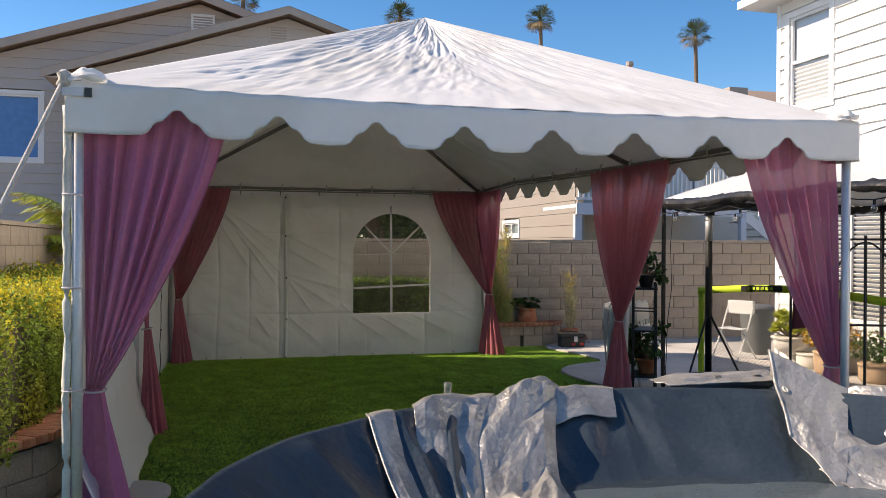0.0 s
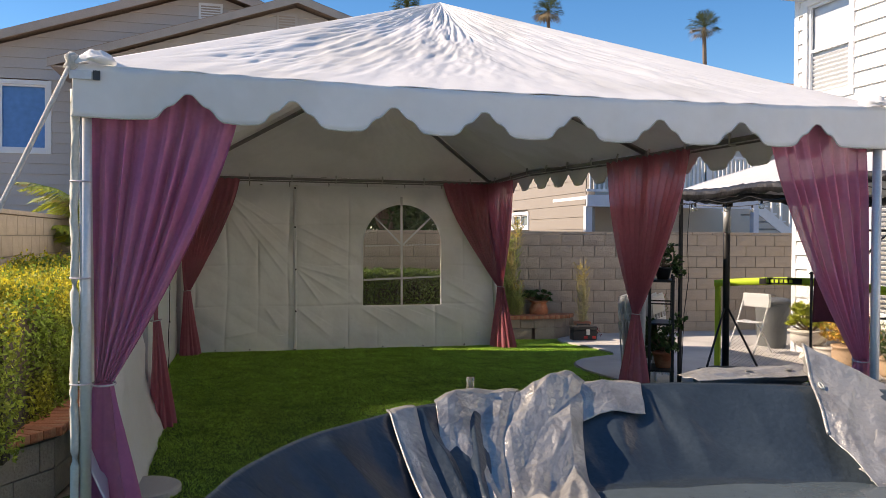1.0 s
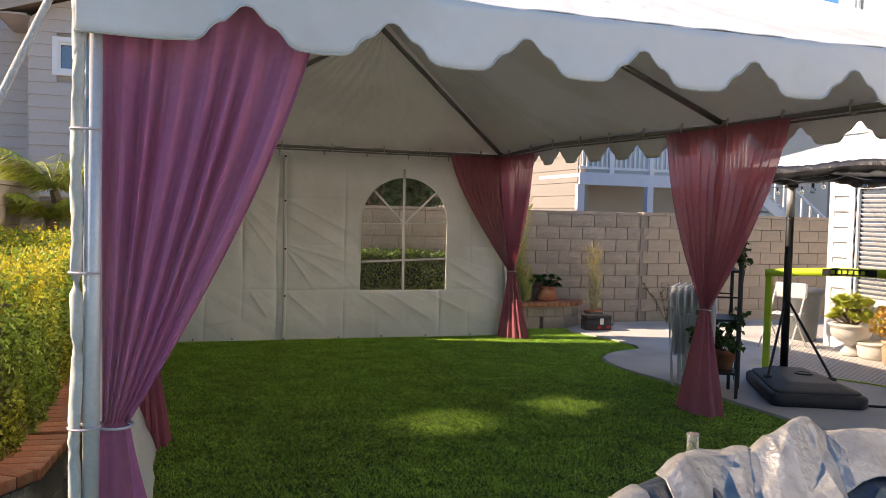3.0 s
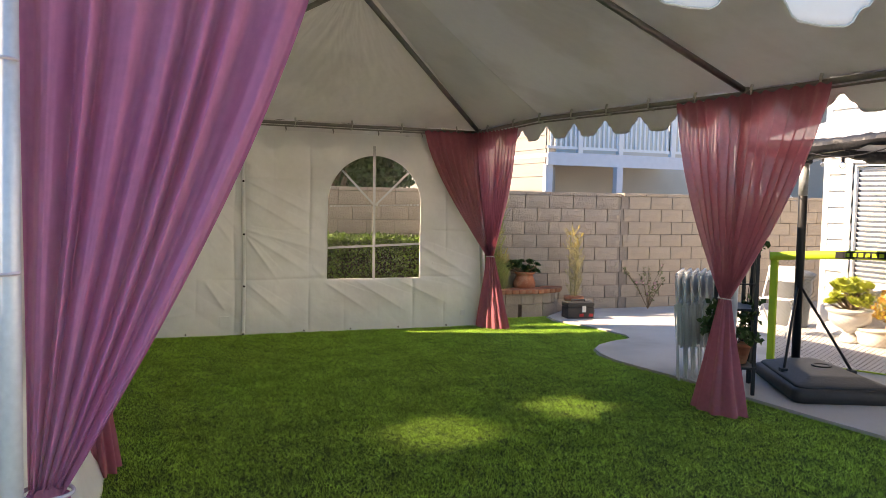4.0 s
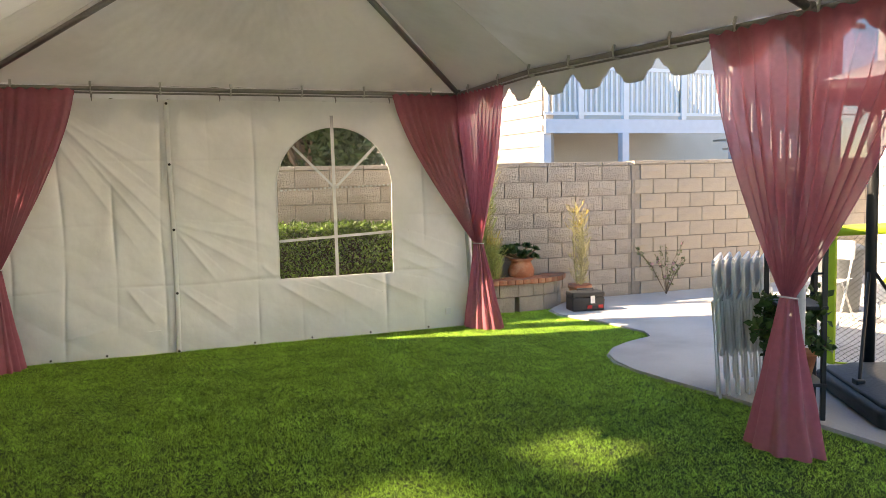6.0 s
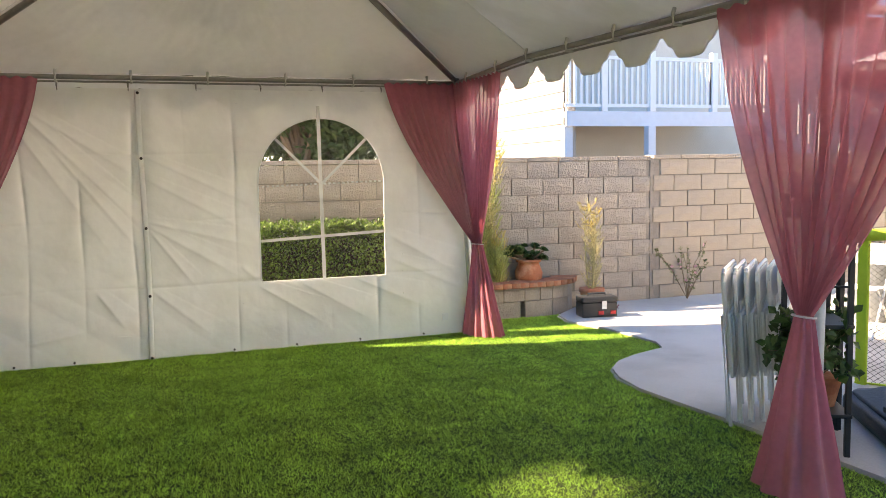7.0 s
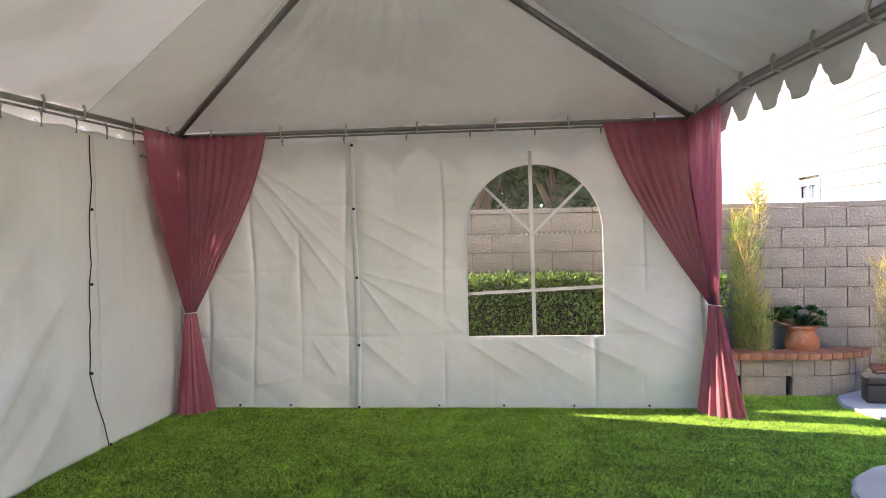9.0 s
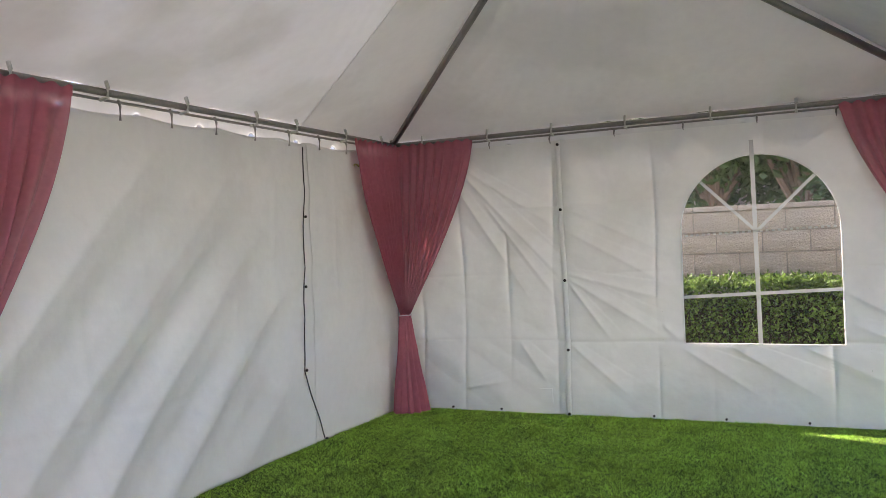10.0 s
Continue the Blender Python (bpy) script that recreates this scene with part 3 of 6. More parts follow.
def wall_relief(s, z, seed, drape=1.0, crease_by=1.0):
    """Out-of-plane relief of a hanging vinyl wall: sharp fold lines, drape ridges and small dents."""
    w = 0.022 * n3(s * 0.7 + seed, z * 0.6, seed) + 0.010 * n3(s * 2.1, z * 1.3 + seed, 2.2)
    a, b = s * 0.56 + z * 0.83, s * 0.83 - z * 0.56
    w += drape * 0.022 * (1 - 2 * abs(n3(a * 3.0, b * 0.55 + seed, seed + 5))) * max(0.1, 0.45 + n3(s * 0.7 + 7, z * 0.7, seed))
    w += 0.004 * facet(s * 5, z * 5, seed)
    for k in range(18):
        c = 0.21 + 0.44 * k + 0.03 * n3(z * 1.1, k * 5.0, seed)
        t = (s - c) / 0.013
        if -9 < t < 5:
            w += crease_by * 0.020 * max(0.0, 0.28 + n3(k * 3.1, z * 1.6, seed + 1)) * math.exp(-t if t > 0 else t * 0.5)
    for zc, strength in ((0.66, 1.0), (1.25, 0.55), (1.85, 0.3)):
        t = (z - zc - 0.02 * n3(s * 1.2, zc, seed)) / 0.012
        if -9 < t < 5:
            w += crease_by * strength * 0.024 * max(0.05, 0.35 + n3(s * 1.3, zc * 3, seed + 2)) * math.exp(-t if t > 0 else t * 0.5)
    return 1.35 * w


WIN_X, WIN_Z0, WIN_R, WIN_SPRING = 1.625, 0.645, 0.595, 1.565


def back_y(x, z, seed=1.5):
    hold = min(1, (2.42 - z) * 3) * min(1, 2 * max(z, 0.0) + 0.35)
    return 0.03 + hold * (wall_relief(x + 1.6, z, seed, 0.5) - 0.58 * crease(x + 1.6, z, BACK_PULLS))


back = part("side_wall", new_sheet(lambda u, v: Vector((XL + 0.02 + u * (0.07 - XL), back_y(XL + 0.02 + u * (0.07 - XL), v * 2.42) - 0.006, 0.005 + v * 2.415)), 190, 240), M_WALLVINYL, tent, smooth=True)
bm = bmesh.new()
X0, X1, Z0, Z1 = 0.0, 3.13, 0.005, 2.42
BX0, BX1, BZ0, BZ1 = 0.85, 2.40, 0.45, 2.30


def pb(x, z):
    return Vector((x, back_y(x, z) - 0.012, z))


for xa, xb, za, zb, nu, nv in ((X0, BX0, Z0, Z1, 100, 240), (BX1, X1, Z0, Z1, 84, 240), (BX0, BX1, Z0, BZ0, 170, 46), (BX0, BX1, BZ1, Z1, 120, 10)):
    sheet(bm, lambda u, v: pb(xa + (xb - xa) * u, za + (zb - za) * v), nu, nv)


def arch(t, r=WIN_R):
    """The window's outline, t from 0 to 1, counter-clockwise from the lower right corner."""
    straight = WIN_SPRING - WIN_Z0
    total = 2 * straight + math.pi * WIN_R + 2 * WIN_R
    d = (t % 1) * total
    if d < straight:
        return WIN_X + r, WIN_Z0 + d
    d -= straight
    if d < math.pi * WIN_R:
        a = d / WIN_R
        return WIN_X + r * math.cos(a), WIN_SPRING + r * math.sin(a)
    d -= math.pi * WIN_R
    if d < straight:
        return WIN_X - r, WIN_SPRING - d
    d -= straight
    return WIN_X - r + d, WIN_Z0


def around(t):
    """Where a ray from the window's middle through arch(t) meets the frame box."""
    x, z = arch(t)
    cx, cz = WIN_X, 1.35
    dx, dz = x - cx, z - cz
    k = min(((BX1 - cx) if dx > 0 else (BX0 - cx)) / dx if abs(dx) > 1e-6 else 9e9, ((BZ1 - cz) if dz > 0 else (BZ0 - cz)) / dz if abs(dz) > 1e-6 else 9e9)
    return cx + dx * k, cz + dz * k


def ring(u, v):
    (xa, za), (xb, zb) = arch(u), around(u)
    return pb(xa + (xb - xa) * v, za + (zb - za) * v)


sheet(bm, ring, 400, 26)
wallw = part("side_wall", bm, M_WALLVINYL, tent, "window wall panel", smooth=True)
bm = bmesh.new()
cv = bm.verts.new((WIN_X, 0.024, 1.35))
rim = [bm.verts.new((x, 0.024 + 0.004 * n3(x * 2, z * 2, 4), z)) for x, z in (arch(i / 90) for i in range(90))]
for i in range(90):
    bm.faces.new((cv, rim[i], rim[(i + 1) % 90]))
pane = part("window_pane", bm, M_PANE, tent, "clear vinyl arched window", smooth=True)
pane.visible_shadow = False
for a, b, w in (((WIN_X - 0.01, WIN_Z0), (WIN_X - 0.025, WIN_SPRING + WIN_R + 0.12), 0.021), ((1.03, 1.03), (2.22, 1.08), 0.017),
                ((WIN_X - 0.01, 1.55), (WIN_X - 0.43, WIN_SPRING + 0.41), 0.016), ((WIN_X - 0.01, 1.55), (WIN_X + 0.43, WIN_SPRING + 0.41), 0.016)):
    bar_y = 0.012 - 0.2 * (w - 0.016) - (0.003 if b[0] > WIN_X + 0.1 and b[1] > 1.5 else 0)
    a, b = Vector((a[0], 0, a[1])), Vector((b[0], 0, b[1]))
    d = (b - a).normalized()
    s = Vector((-d.z, 0, d.x)) * (w * 0.78)
    bm = bmesh.new()
    q = [bm.verts.new((p.x, bar_y * 3 - 0.024, p.z)) for p in (a - s, b - s, b + s, a + s)]
    bm.faces.new(q)
    ob = part("glazing_bar", bm, M_BAR, tent)
    solid(ob, 0.004)
bm = new_tube([Vector((x, back_y(x, z) - 0.014, z)) for x, z in (arch(i / 120, WIN_R + 0.006) for i in range(120))], 0.006, 5, closed=True)
part("window_hem", bm, M_WALLVINYL, tent)
# sealing strip across the window, a row of small dashes
for k in range(26):
    x = 1.06 + k * 0.0445
    part("dash", new_box(x, x + 0.022, 0.0205, 0.0225, 1.528 + 0.0012 * k, 1.546 + 0.0012 * k), M_STRAP, tent)
bm = new_sheet(lambda u, v: Vector((-0.002 + 0.045 * u + 0.010 * math.sin(5.2 * v), back_y(0.03, 2.41 * v) - 0.030 - 0.006 * math.sin(math.pi * u), 0.006 + 2.40 * v)), 3, 60)
solid(part("overlap_strip", bm, M_WALLVINYL, tent, smooth=True), 0.008)
for z in (0.02, 0.58, 1.19, 1.81, 2.38):
    part("grommet", new_tube([(0.024 + 0.010 * math.sin(2.15 * z), back_y(0.03, z) - 0.048, z), (0.024 + 0.010 * math.sin(2.15 * z), back_y(0.03, z) - 0.03, z)], 0.013, 10), M_BOLT, tent)
for x in (-1.1, -0.62, 0.75, 1.33, 1.95, 2.6):
    part("grommet", new_tube([(x, back_y(x, 0.03) - 0.022, 0.03), (x, back_y(x, 0.03) - 0.006, 0.03)], 0.010, 8), M_BOLT, tent)
for i in range(8):
    x = -1.2 + 0.57 * i
    part("hook", new_tube([(x, 0.03, 2.40), (x, 0.0, 2.435), (x, 0.034, 2.475)], 0.008, 6), M_PIPE, tent)


def left_x(y, z, seed=9.5):
    s = -y
    flare = 0.19 * max(0.0, 1 - z / 0.95) ** 2 * min(1, max(0, (s - 2.8) / 1.4)) - 0.05 * max(0.0, 1 - z / 0.8) ** 2 * min(1, max(0, 1 - abs(s - 2) / 1.6))
    hold = min(1, (2.43 - z) * 2.5) * min(1, 1.5 * max(z, 0) + 0.4)
    w = wall_relief(s, z, seed, 0.35, 0.35)
    ph = (s * 0.95 + z * 1.0) * 8.4 + 3.0 * n3(s * 0.5, z * 0.5, 3)
    w += 0.058 * (0.6 - abs(math.sin(ph / 2))) * max(0.08, 0.55 + n3(s * 0.45, z * 0.5, 8.8)) * min(1, 0.6 * s)
    w += 0.020 * (0.6 - abs(math.sin(ph * 0.93 + 1))) * max(0.0, 0.4 + n3(s * 0.8, z * 0.7, 5.5))
    return XL - 0.03 + flare + hold * w


for ya, yb, off in ((0.0, -1.52, 0.0), (-1.46, YF + 0.03, 0.008)):
    n = int((ya - yb) / 0.022)
    ob = part("side_wall", new_sheet(lambda u, v: Vector((left_x(ya + (yb - ya) * u, v * 2.42) + off, ya + (yb - ya) * u, (0.005 + 0.03 * (1 - v) ** 3 * max(0, n3(u * 5, 2, 1))) + v * (2.41 - 0.022 * abs(math.sin(ya + (yb - ya) * u * 4.5))))), n, 100), M_WALLVINYL, tent, smooth=True)
    solid(ob, 0.003)
def cord_y(z):
    return -1.53 - 0.11 * min(1, (2.42 - z) / 1.8) + 0.30 * max(0, 0.62 - z) / 0.62


cord = [Vector((left_x(cord_y(z), z) + 0.018, cord_y(z), z)) for z in [0.02 + 0.05 * k for k in range(48)]]
part("lacing_cord", new_tube(cord, 0.0045, 6), M_BLACK, tent, "black lacing cord")
for z in (0.02, 0.6, 1.25, 1.83):
    p = min(cord, key=lambda c: abs(c.z - z))
    part("grommet", new_tube([p + Vector((0, 0.02, 0)), p + Vector((0.012, 0.02, 0))], 0.011, 8), M_BOLT, tent)
for i in range(9):
    y = -0.9 - 0.42 * i
    part("hook", new_tube([(XL + 0.01, y, 2.36), (XL + 0.015, y, 2.44), (XL + 0.0, y, 2.48)], 0.008, 6), M_PIPE, tent)

roll_pts = [(XL - 0.05 + 0.012 * n3(z * 3, 1, 1), YF - 0.02 + 0.01 * n3(z * 4, 2, 2), z) for z in [0.25 + 0.075 * k for k in range(30)]]
part("rolled_wall_edge", new_tube(roll_pts, 0.022, 7), M_STRAP, tent, "crumpled cream wall edge tied along the post", smooth=True)
for z in (0.9, 1.45, 1.95):
    part("post_tie", new_tube([(XL - 0.025 + 0.05 * math.cos(a), YF - 0.01 + 0.045 * math.sin(a), z) for a in (6.283 * k / 14 for k in range(14))], 0.005, 5, closed=True), M_BAND, tent)

part("care_label", new_box(2.80, 2.86, back_y(2.83, 0.2) - 0.026, back_y(2.83, 0.2) - 0.014, 0.15, 0.22), M_TRIM, tent, "small white sewn label")
part("patch", new_box(-0.24, -0.13, back_y(-0.18, 0.17) - 0.012, back_y(-0.18, 0.17) - 0.004, 0.11, 0.23), M_WALLVINYL, tent, "square repair patch")

# rope staying the front left corner
rope = thing("guy_rope", "pale braided guy rope tied to the tent corner", "rope")
r0, r1 = Vector((XL - 0.06, YF - 0.05, 2.56)), Vector((-2.55, -8.75, 0.0))
part("strand", new_tube([r0 + (r1 - r0) * (k / 10) + Vector((0, 0, -0.03 * math.sin(math.pi * k / 10))) for k in range(11)], 0.013, 8), M_ROPE, rope, smooth=True)
part("knot", new_lathe([(0.005, -0.05), (0.035, -0.03), (0.028, 0.0), (0.04, 0.025), (0.01, 0.05)], 12, tuple(r0), lambda a, z: 0.2 * math.sin(3 * a + 60 * z)), M_ROPE, rope, smooth=True)
part("peg", new_tube([r1 + Vector((0, 0, -0.018)), r1 + Vector((-0.02, -0.02, 0.1))], 0.012, 8), M_PIPE, rope)


# ---- curtains ----
def curtain(top, tie, base, material, label, folds=15, seed=0.0, bw=0.19, ztop=EAVE - 0.035, bulge=1.4):
    """A sheer drape hung along the points of top, gathered by a band at tie and flaring to the ground at base."""
    c = thing("curtain", label, "curtain", "curtains round the tent")
    top = [Vector((*p, 0)) for p in top]
    seg = [(b - a).length for a, b in zip(top, top[1:])]
    L = sum(seg)
    mid = sum(top, Vector()) / len(top)
    centre = Vector((0.7, -3.8, 0))
    tie, base = Vector(tie), Vector((*base, 0))

    def along(u):
        d = u * L
        for (a, b), s in zip(zip(top, top[1:]), seg):
            if d <= s + 1e-6:
                t = (b - a) / s
                n = Vector((-t.y, t.x, 0))
                return a + t * d, t, (n if n.dot(centre - mid) > 0 else -n)
            d -= s
    chord = (top[-1] - top[0]).normalized()
    nrm = Vector((-chord.y, chord.x, 0))
    nrm = nrm if nrm.dot(centre - mid) > 0 else -nrm
    zt = tie.z

    def f(u, v):
        q, t, n = along(u)
        ph = u * folds * 2 * math.pi + 2.2 * n3(u * 7, seed, 0.5)
        if v < 0.66:
            k = v / 0.66
            z = ztop + (zt - ztop) * k
            e = k ** bulge
            goal = tie + chord * ((u - 0.5) * 0.09)
            p = Vector((q.x, q.y, 0)) * (1 - e) + Vector((goal.x, goal.y, 0)) * e
            amp = 0.004 + (0.044 if folds > 9 else 0.052) * min(1, k * 3) * (1 - 0.72 * e) * (0.75 + 0.5 * n3(u * 9, k * 1.5, seed))
            off = amp * math.sin(ph + 0.8 * n3(u * 3, k * 2, seed))
            off += 0.012 * n3(u * 40, k * 2.0, seed) * min(1, 4 * k)
            p = p + (n * (1 - e) + nrm * e) * (off + 0.03 * e)
            p.z = z + (0.010 * math.sin(ph) if k < 0.01 else 0)
            return p
        k = (v - 0.66) / 0.34
        z = zt * (1 - k) + 0.012
        w = 0.045 + (bw - 0.045) * k ** 1.05 + 0.012 * n3(u * 5, k * 3, seed)
        c0 = Vector((tie.x, tie.y, 0)) * (1 - k) + base * k
        a = math.pi * (u - 0.5) * 1.5
        amp = 0.008 + 0.024 * k
        r = w + amp * math.sin(ph * 0.55 + 2 * n3(u * 4, k, seed))
        p = c0 + chord * (math.sin(a) * r) + nrm * (math.cos(a) * r * 0.6 + 0.03)
        p.z = z + (0.02 * max(0, n3(u * 8, seed, k * 4)) if k > 0.9 else 0)
        return p
    part("drape", new_sheet(f, 200, 84), material, c, smooth=True)
    part("header", new_sheet(lambda u, v: f(u, 0.022 * v) + nrm * 0.006, 200, 2), material, c, "stitched rod pocket", smooth=True)
    bm = bmesh.new()
    ringp = [tie + chord * (0.062 * math.cos(a)) + nrm * (0.03 + 0.045 * math.sin(a)) + Vector((0, 0, 0.006 * math.sin(a))) for a in (2 * math.pi * k / 20 for k in range(20))]
    part("tie_band", tube(bm, ringp, 0.0055, 6, closed=True), M_BAND, c, "white tie band", smooth=True)
    return c


YI = YF + 0.055
curtain([(XL + 0.02, YI), (-0.80, YI)], (XL + 0.075, YI, 0.88), (XL + 0.10, YI), M_CURTAIN_L, "rose sheer curtain tied to the front tent post, sky tint in its colour", 7.5, 0.3)
curtain([(2.49, YI), (XR(YF) - 0.03, YI)], (XR(YF) - 0.03, YI, 0.86), (XR(YF) - 0.02, YI), M_CURTAIN_R, "rose sheer curtain tied to the front tent post, sky tint in its colour", 8, 1.7)
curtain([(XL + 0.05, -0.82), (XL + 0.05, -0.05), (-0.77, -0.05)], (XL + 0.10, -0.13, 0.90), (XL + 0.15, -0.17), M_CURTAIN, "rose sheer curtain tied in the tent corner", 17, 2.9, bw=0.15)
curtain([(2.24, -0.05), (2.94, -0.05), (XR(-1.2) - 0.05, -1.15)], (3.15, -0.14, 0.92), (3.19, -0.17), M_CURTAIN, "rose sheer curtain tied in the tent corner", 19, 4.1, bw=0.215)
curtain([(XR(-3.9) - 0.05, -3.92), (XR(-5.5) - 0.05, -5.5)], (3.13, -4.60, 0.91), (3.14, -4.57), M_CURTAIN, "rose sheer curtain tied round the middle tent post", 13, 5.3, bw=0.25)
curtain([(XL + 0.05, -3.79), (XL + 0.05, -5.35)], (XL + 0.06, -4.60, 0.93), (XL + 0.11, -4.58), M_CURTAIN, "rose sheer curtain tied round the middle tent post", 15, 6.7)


# ---- pool ----
PC, PR, PH = Vector((1.0, -10.5, 0)), 2.0, 0.83
pool = thing("pool", "round above-ground pool under a sagging dark blue tarpaulin", "pool", at=(0, 0, 0))
part("pool_wall", new_lathe([(PR - 0.03, 0.0), (PR, 0.005), (PR, PH), (PR - 0.03, PH), (PR - 0.03, 0.0)], 64, tuple(PC), None, False), M_POOLWALL, pool, smooth=True)


def cover(u, v):
    a = 2 * math.pi * u
    ca, sa = math.cos(a), math.sin(a)
    fold = math.sin(a * 24 + 3 * n3(ca * 2, sa * 2, 0)) * 0.5 + n3(ca * 9, sa * 9, 3.0)
    if v < 0.75:
        r = 2.0 * (v / 0.75)
        t = max(0.0, (r - 1.55) / 0.45)
        z = 0.60 + 0.32 * t ** 1.25 + 0.010 * n3(r * ca * 2, r * sa * 2, 1.1)
        da = math.atan2(math.sin(a - 1.50), math.cos(a - 1.50))
        fan = math.atan2(da, 0.05 + 0.45 * (1 - t))
        z += 0.024 * math.exp(-(da / 0.30) ** 2) * min(1, 6 * (1 - t)) * t ** 1.5 * math.sin(17 * fan + 2.5 * n3(fan * 3, t, 4)) * (0.6 + 0.8 * n3(fan * 4, 1.0, 2.0))
        z += 0.046 * (0.6 * fold + 0.6 - 1.2 * abs(n3(ca * 7, sa * 7, r * 0.8))) * t * (1.15 - t) * 2 + 0.02 * t * n3(ca * 3, sa * 3, 6)
    else:
        k = (v - 0.75) / 0.25
        r = 2.0 + 0.09 * math.sin(min(1, k * 2) * math.pi / 2) + 0.04 * fold * k
        z = 0.92 + 0.03 * math.sin(min(1, 3 * k) * math.pi) - 0.55 * max(0, k - 0.12) ** 1.1
        z += 0.02 * n3(ca * 3, sa * 3, 6)
    return Vector((PC.x + r * ca, PC.y + r * sa, z))


solid(part("cover", new_sheet(cover, 900, 90), M_TARP, pool, "dark blue tarpaulin", smooth=True), 0.004)
part("puddle", new_lathe([(1.48, 0.0), (1.49, 0.004)], 60, (PC.x, PC.y, 0.612), lambda a, z: 0.03 * math.sin(3 * a) + 0.02 * math.sin(7 * a + 1) + 0.012 * math.sin(19 * a)), M_WATER, pool, "shallow puddle on the tarpaulin")


def crumple(name, corners, seed, amp, label, material, nu=120, nv=90, hang=0.0):
    """A draped, creased sheet between four corners (a, b along one edge; d, c along the other), folds running from one edge to the other."""
    a, b, c, d = (Vector(p) for p in corners)
    for p in (c, d):
        p.z -= 0.05 if p.z < 0.75 else 0.0
    nrm = (b - a).cross(d - a).normalized()
    nrm = nrm if nrm.z > 0 else -nrm

    pick = random.Random(int(seed * 10))
    lines = []
    U, V = ((b - a).length + (c - d).length) / 2, ((d - a).length + (c - b).length) / 2
    for _ in range(7):
        th = pick.uniform(0, math.pi)
        lines.append((math.cos(th), math.sin(th), pick.uniform(0.1, 0.9) * math.cos(th) + pick.uniform(0.1, 0.9) * math.sin(th), pick.choice((-1, 1)) * pick.uniform(0.9, 2.4), pick.uniform(0.05, 0.14)))

    def f(u, v):
        uu = u + 0.06 * n3(u * 2, v * 2, seed + 20)
        p = (a * (1 - uu) + b * uu) * (1 - v) + (d * (1 - uu) + c * uu) * v
        w = 0.85 * facet(uu * U / 0.30 + 0.5 * v, v * V / 0.36 + seed, seed) + 0.36 * facet(uu * U / 0.13 - v * 0.6, v * V / 0.15, seed + 4) + 0.10 * facet(u * U / 0.05, v * V / 0.05, seed + 9)
        for ct, st, off, depth, reach in lines:
            w += depth * min(abs(ct * u + st * v - off + 0.03 * n3(u * 4, v * 4, off)), reach)
        side = Vector((n3(u * 3, v * 2.5, seed + 8), n3(u * 3, v * 2.5, seed + 12), 0)) * amp * 0.7
        p = p + nrm * (amp * (w - 0.35) * (0.35 + 0.65 * math.sin(math.pi * min(1, 0.25 + 0.75 * v)))) + side
        p.z -= hang * math.sin(math.pi * v)
        return p
    ob = part(name, new_sheet(f, nu, nv), material, pool, label, smooth=True)
    solid(ob, 0.003)
    return ob, f


SIL = "silver underside of the tarpaulin, folded over"
NAVY = "loose dark blue tarpaulin fold"


def lap_z(r):
    """Height of the cover at a distance from the pool's middle."""
    return 0.605 + 0.33 * max(0.0, (min(r, 2.0) - 1.55) / 0.45) ** 1.25


def laid(name, rim, inner, r_in, amp, mound, seed, label, material, nu, nv, lift=0.012, ridges=()):
    """A loose sheet lying over the rim and down into the pool: bearings in degrees at the rim and at the inner edge."""
    W, H = radians(abs(rim[1] - rim[0]) + abs(inner[1] - inner[0])) * 0.85, 2.05 - r_in

    def f(u, v):
        uu = u + 0.05 * n3(u * 2, v * 3, seed + 7)
        a = radians((rim[0] + (rim[1] - rim[0]) * uu) * (1 - v) + (inner[0] + (inner[1] - inner[0]) * uu) * v)
        r = 2.05 - H * v * (1 + 0.08 * n3(u * 3, seed, 1.0))
        x, y = uu * W, v * H
        free = 0.25 + 0.75 * min(1, 7 * min(u, 1 - u))
        w = amp * free * (0.6 + 0.80 * facet(x / 0.19 + 1.6 * y, y / 0.20 - 1.1 * x + seed, seed) + 0.40 * facet(x / 0.095 - y, y / 0.11, seed + 4) + 0.06 * facet(x / 0.04, y / 0.04, seed + 9))
        for u0, u1, high, wide in ridges:
            t = abs(u - u0 - (u1 - u0) * v + 0.03 * n3(v * 5, u0, seed)) / wide
            w += high * max(0.0, 1 - t) * min(1, 3.5 * v) * min(1, 0.35 + 3 * (1 - v))
        w += mound * math.exp(-((r - 1.93) / 0.17) ** 2) * math.sin(math.pi * min(1, max(0, u))) ** 0.7
        return Vector((PC.x + r * math.cos(a), PC.y + r * math.sin(a), lap_z(r) + max(lift, lift + w)))
    ob = part(name, new_sheet(f, nu, nv), material, pool, label, smooth=True)
    solid(ob, 0.004)
    return f


# pile of folded tarpaulin on the far rim: hem strip, dark fold, grey band, bright heap, small lobe
laid("cover_fold", (123.5, 110), (140, 127), 1.22, 0.016, 0.0, 7.7, NAVY, M_TARP, 90, 110, 0.008, ((0.15, 0.45, 0.04, 0.12), (0.8, 0.5, 0.03, 0.1)))
fh = laid("cover_flap", (127, 122.5), (142.5, 138), 1.24, 0.012, 0.0, 9.9, SIL, M_SILVER, 40, 110, 0.016, ((0.5, 0.3, 0.015, 0.5),))
part("hem", new_tube([fh(0.0, k / 40) + Vector((0, 0, 0.003)) for k in range(41)], 0.006, 6), M_SILVER, pool, smooth=True)
laid("cover_flap", (119.5, 105), (133, 124), 1.40, 0.036, 0.0, 5.4, SIL, M_SILVER, 110, 110, 0.014, ((0.2, 0.7, 0.02, 0.14),))
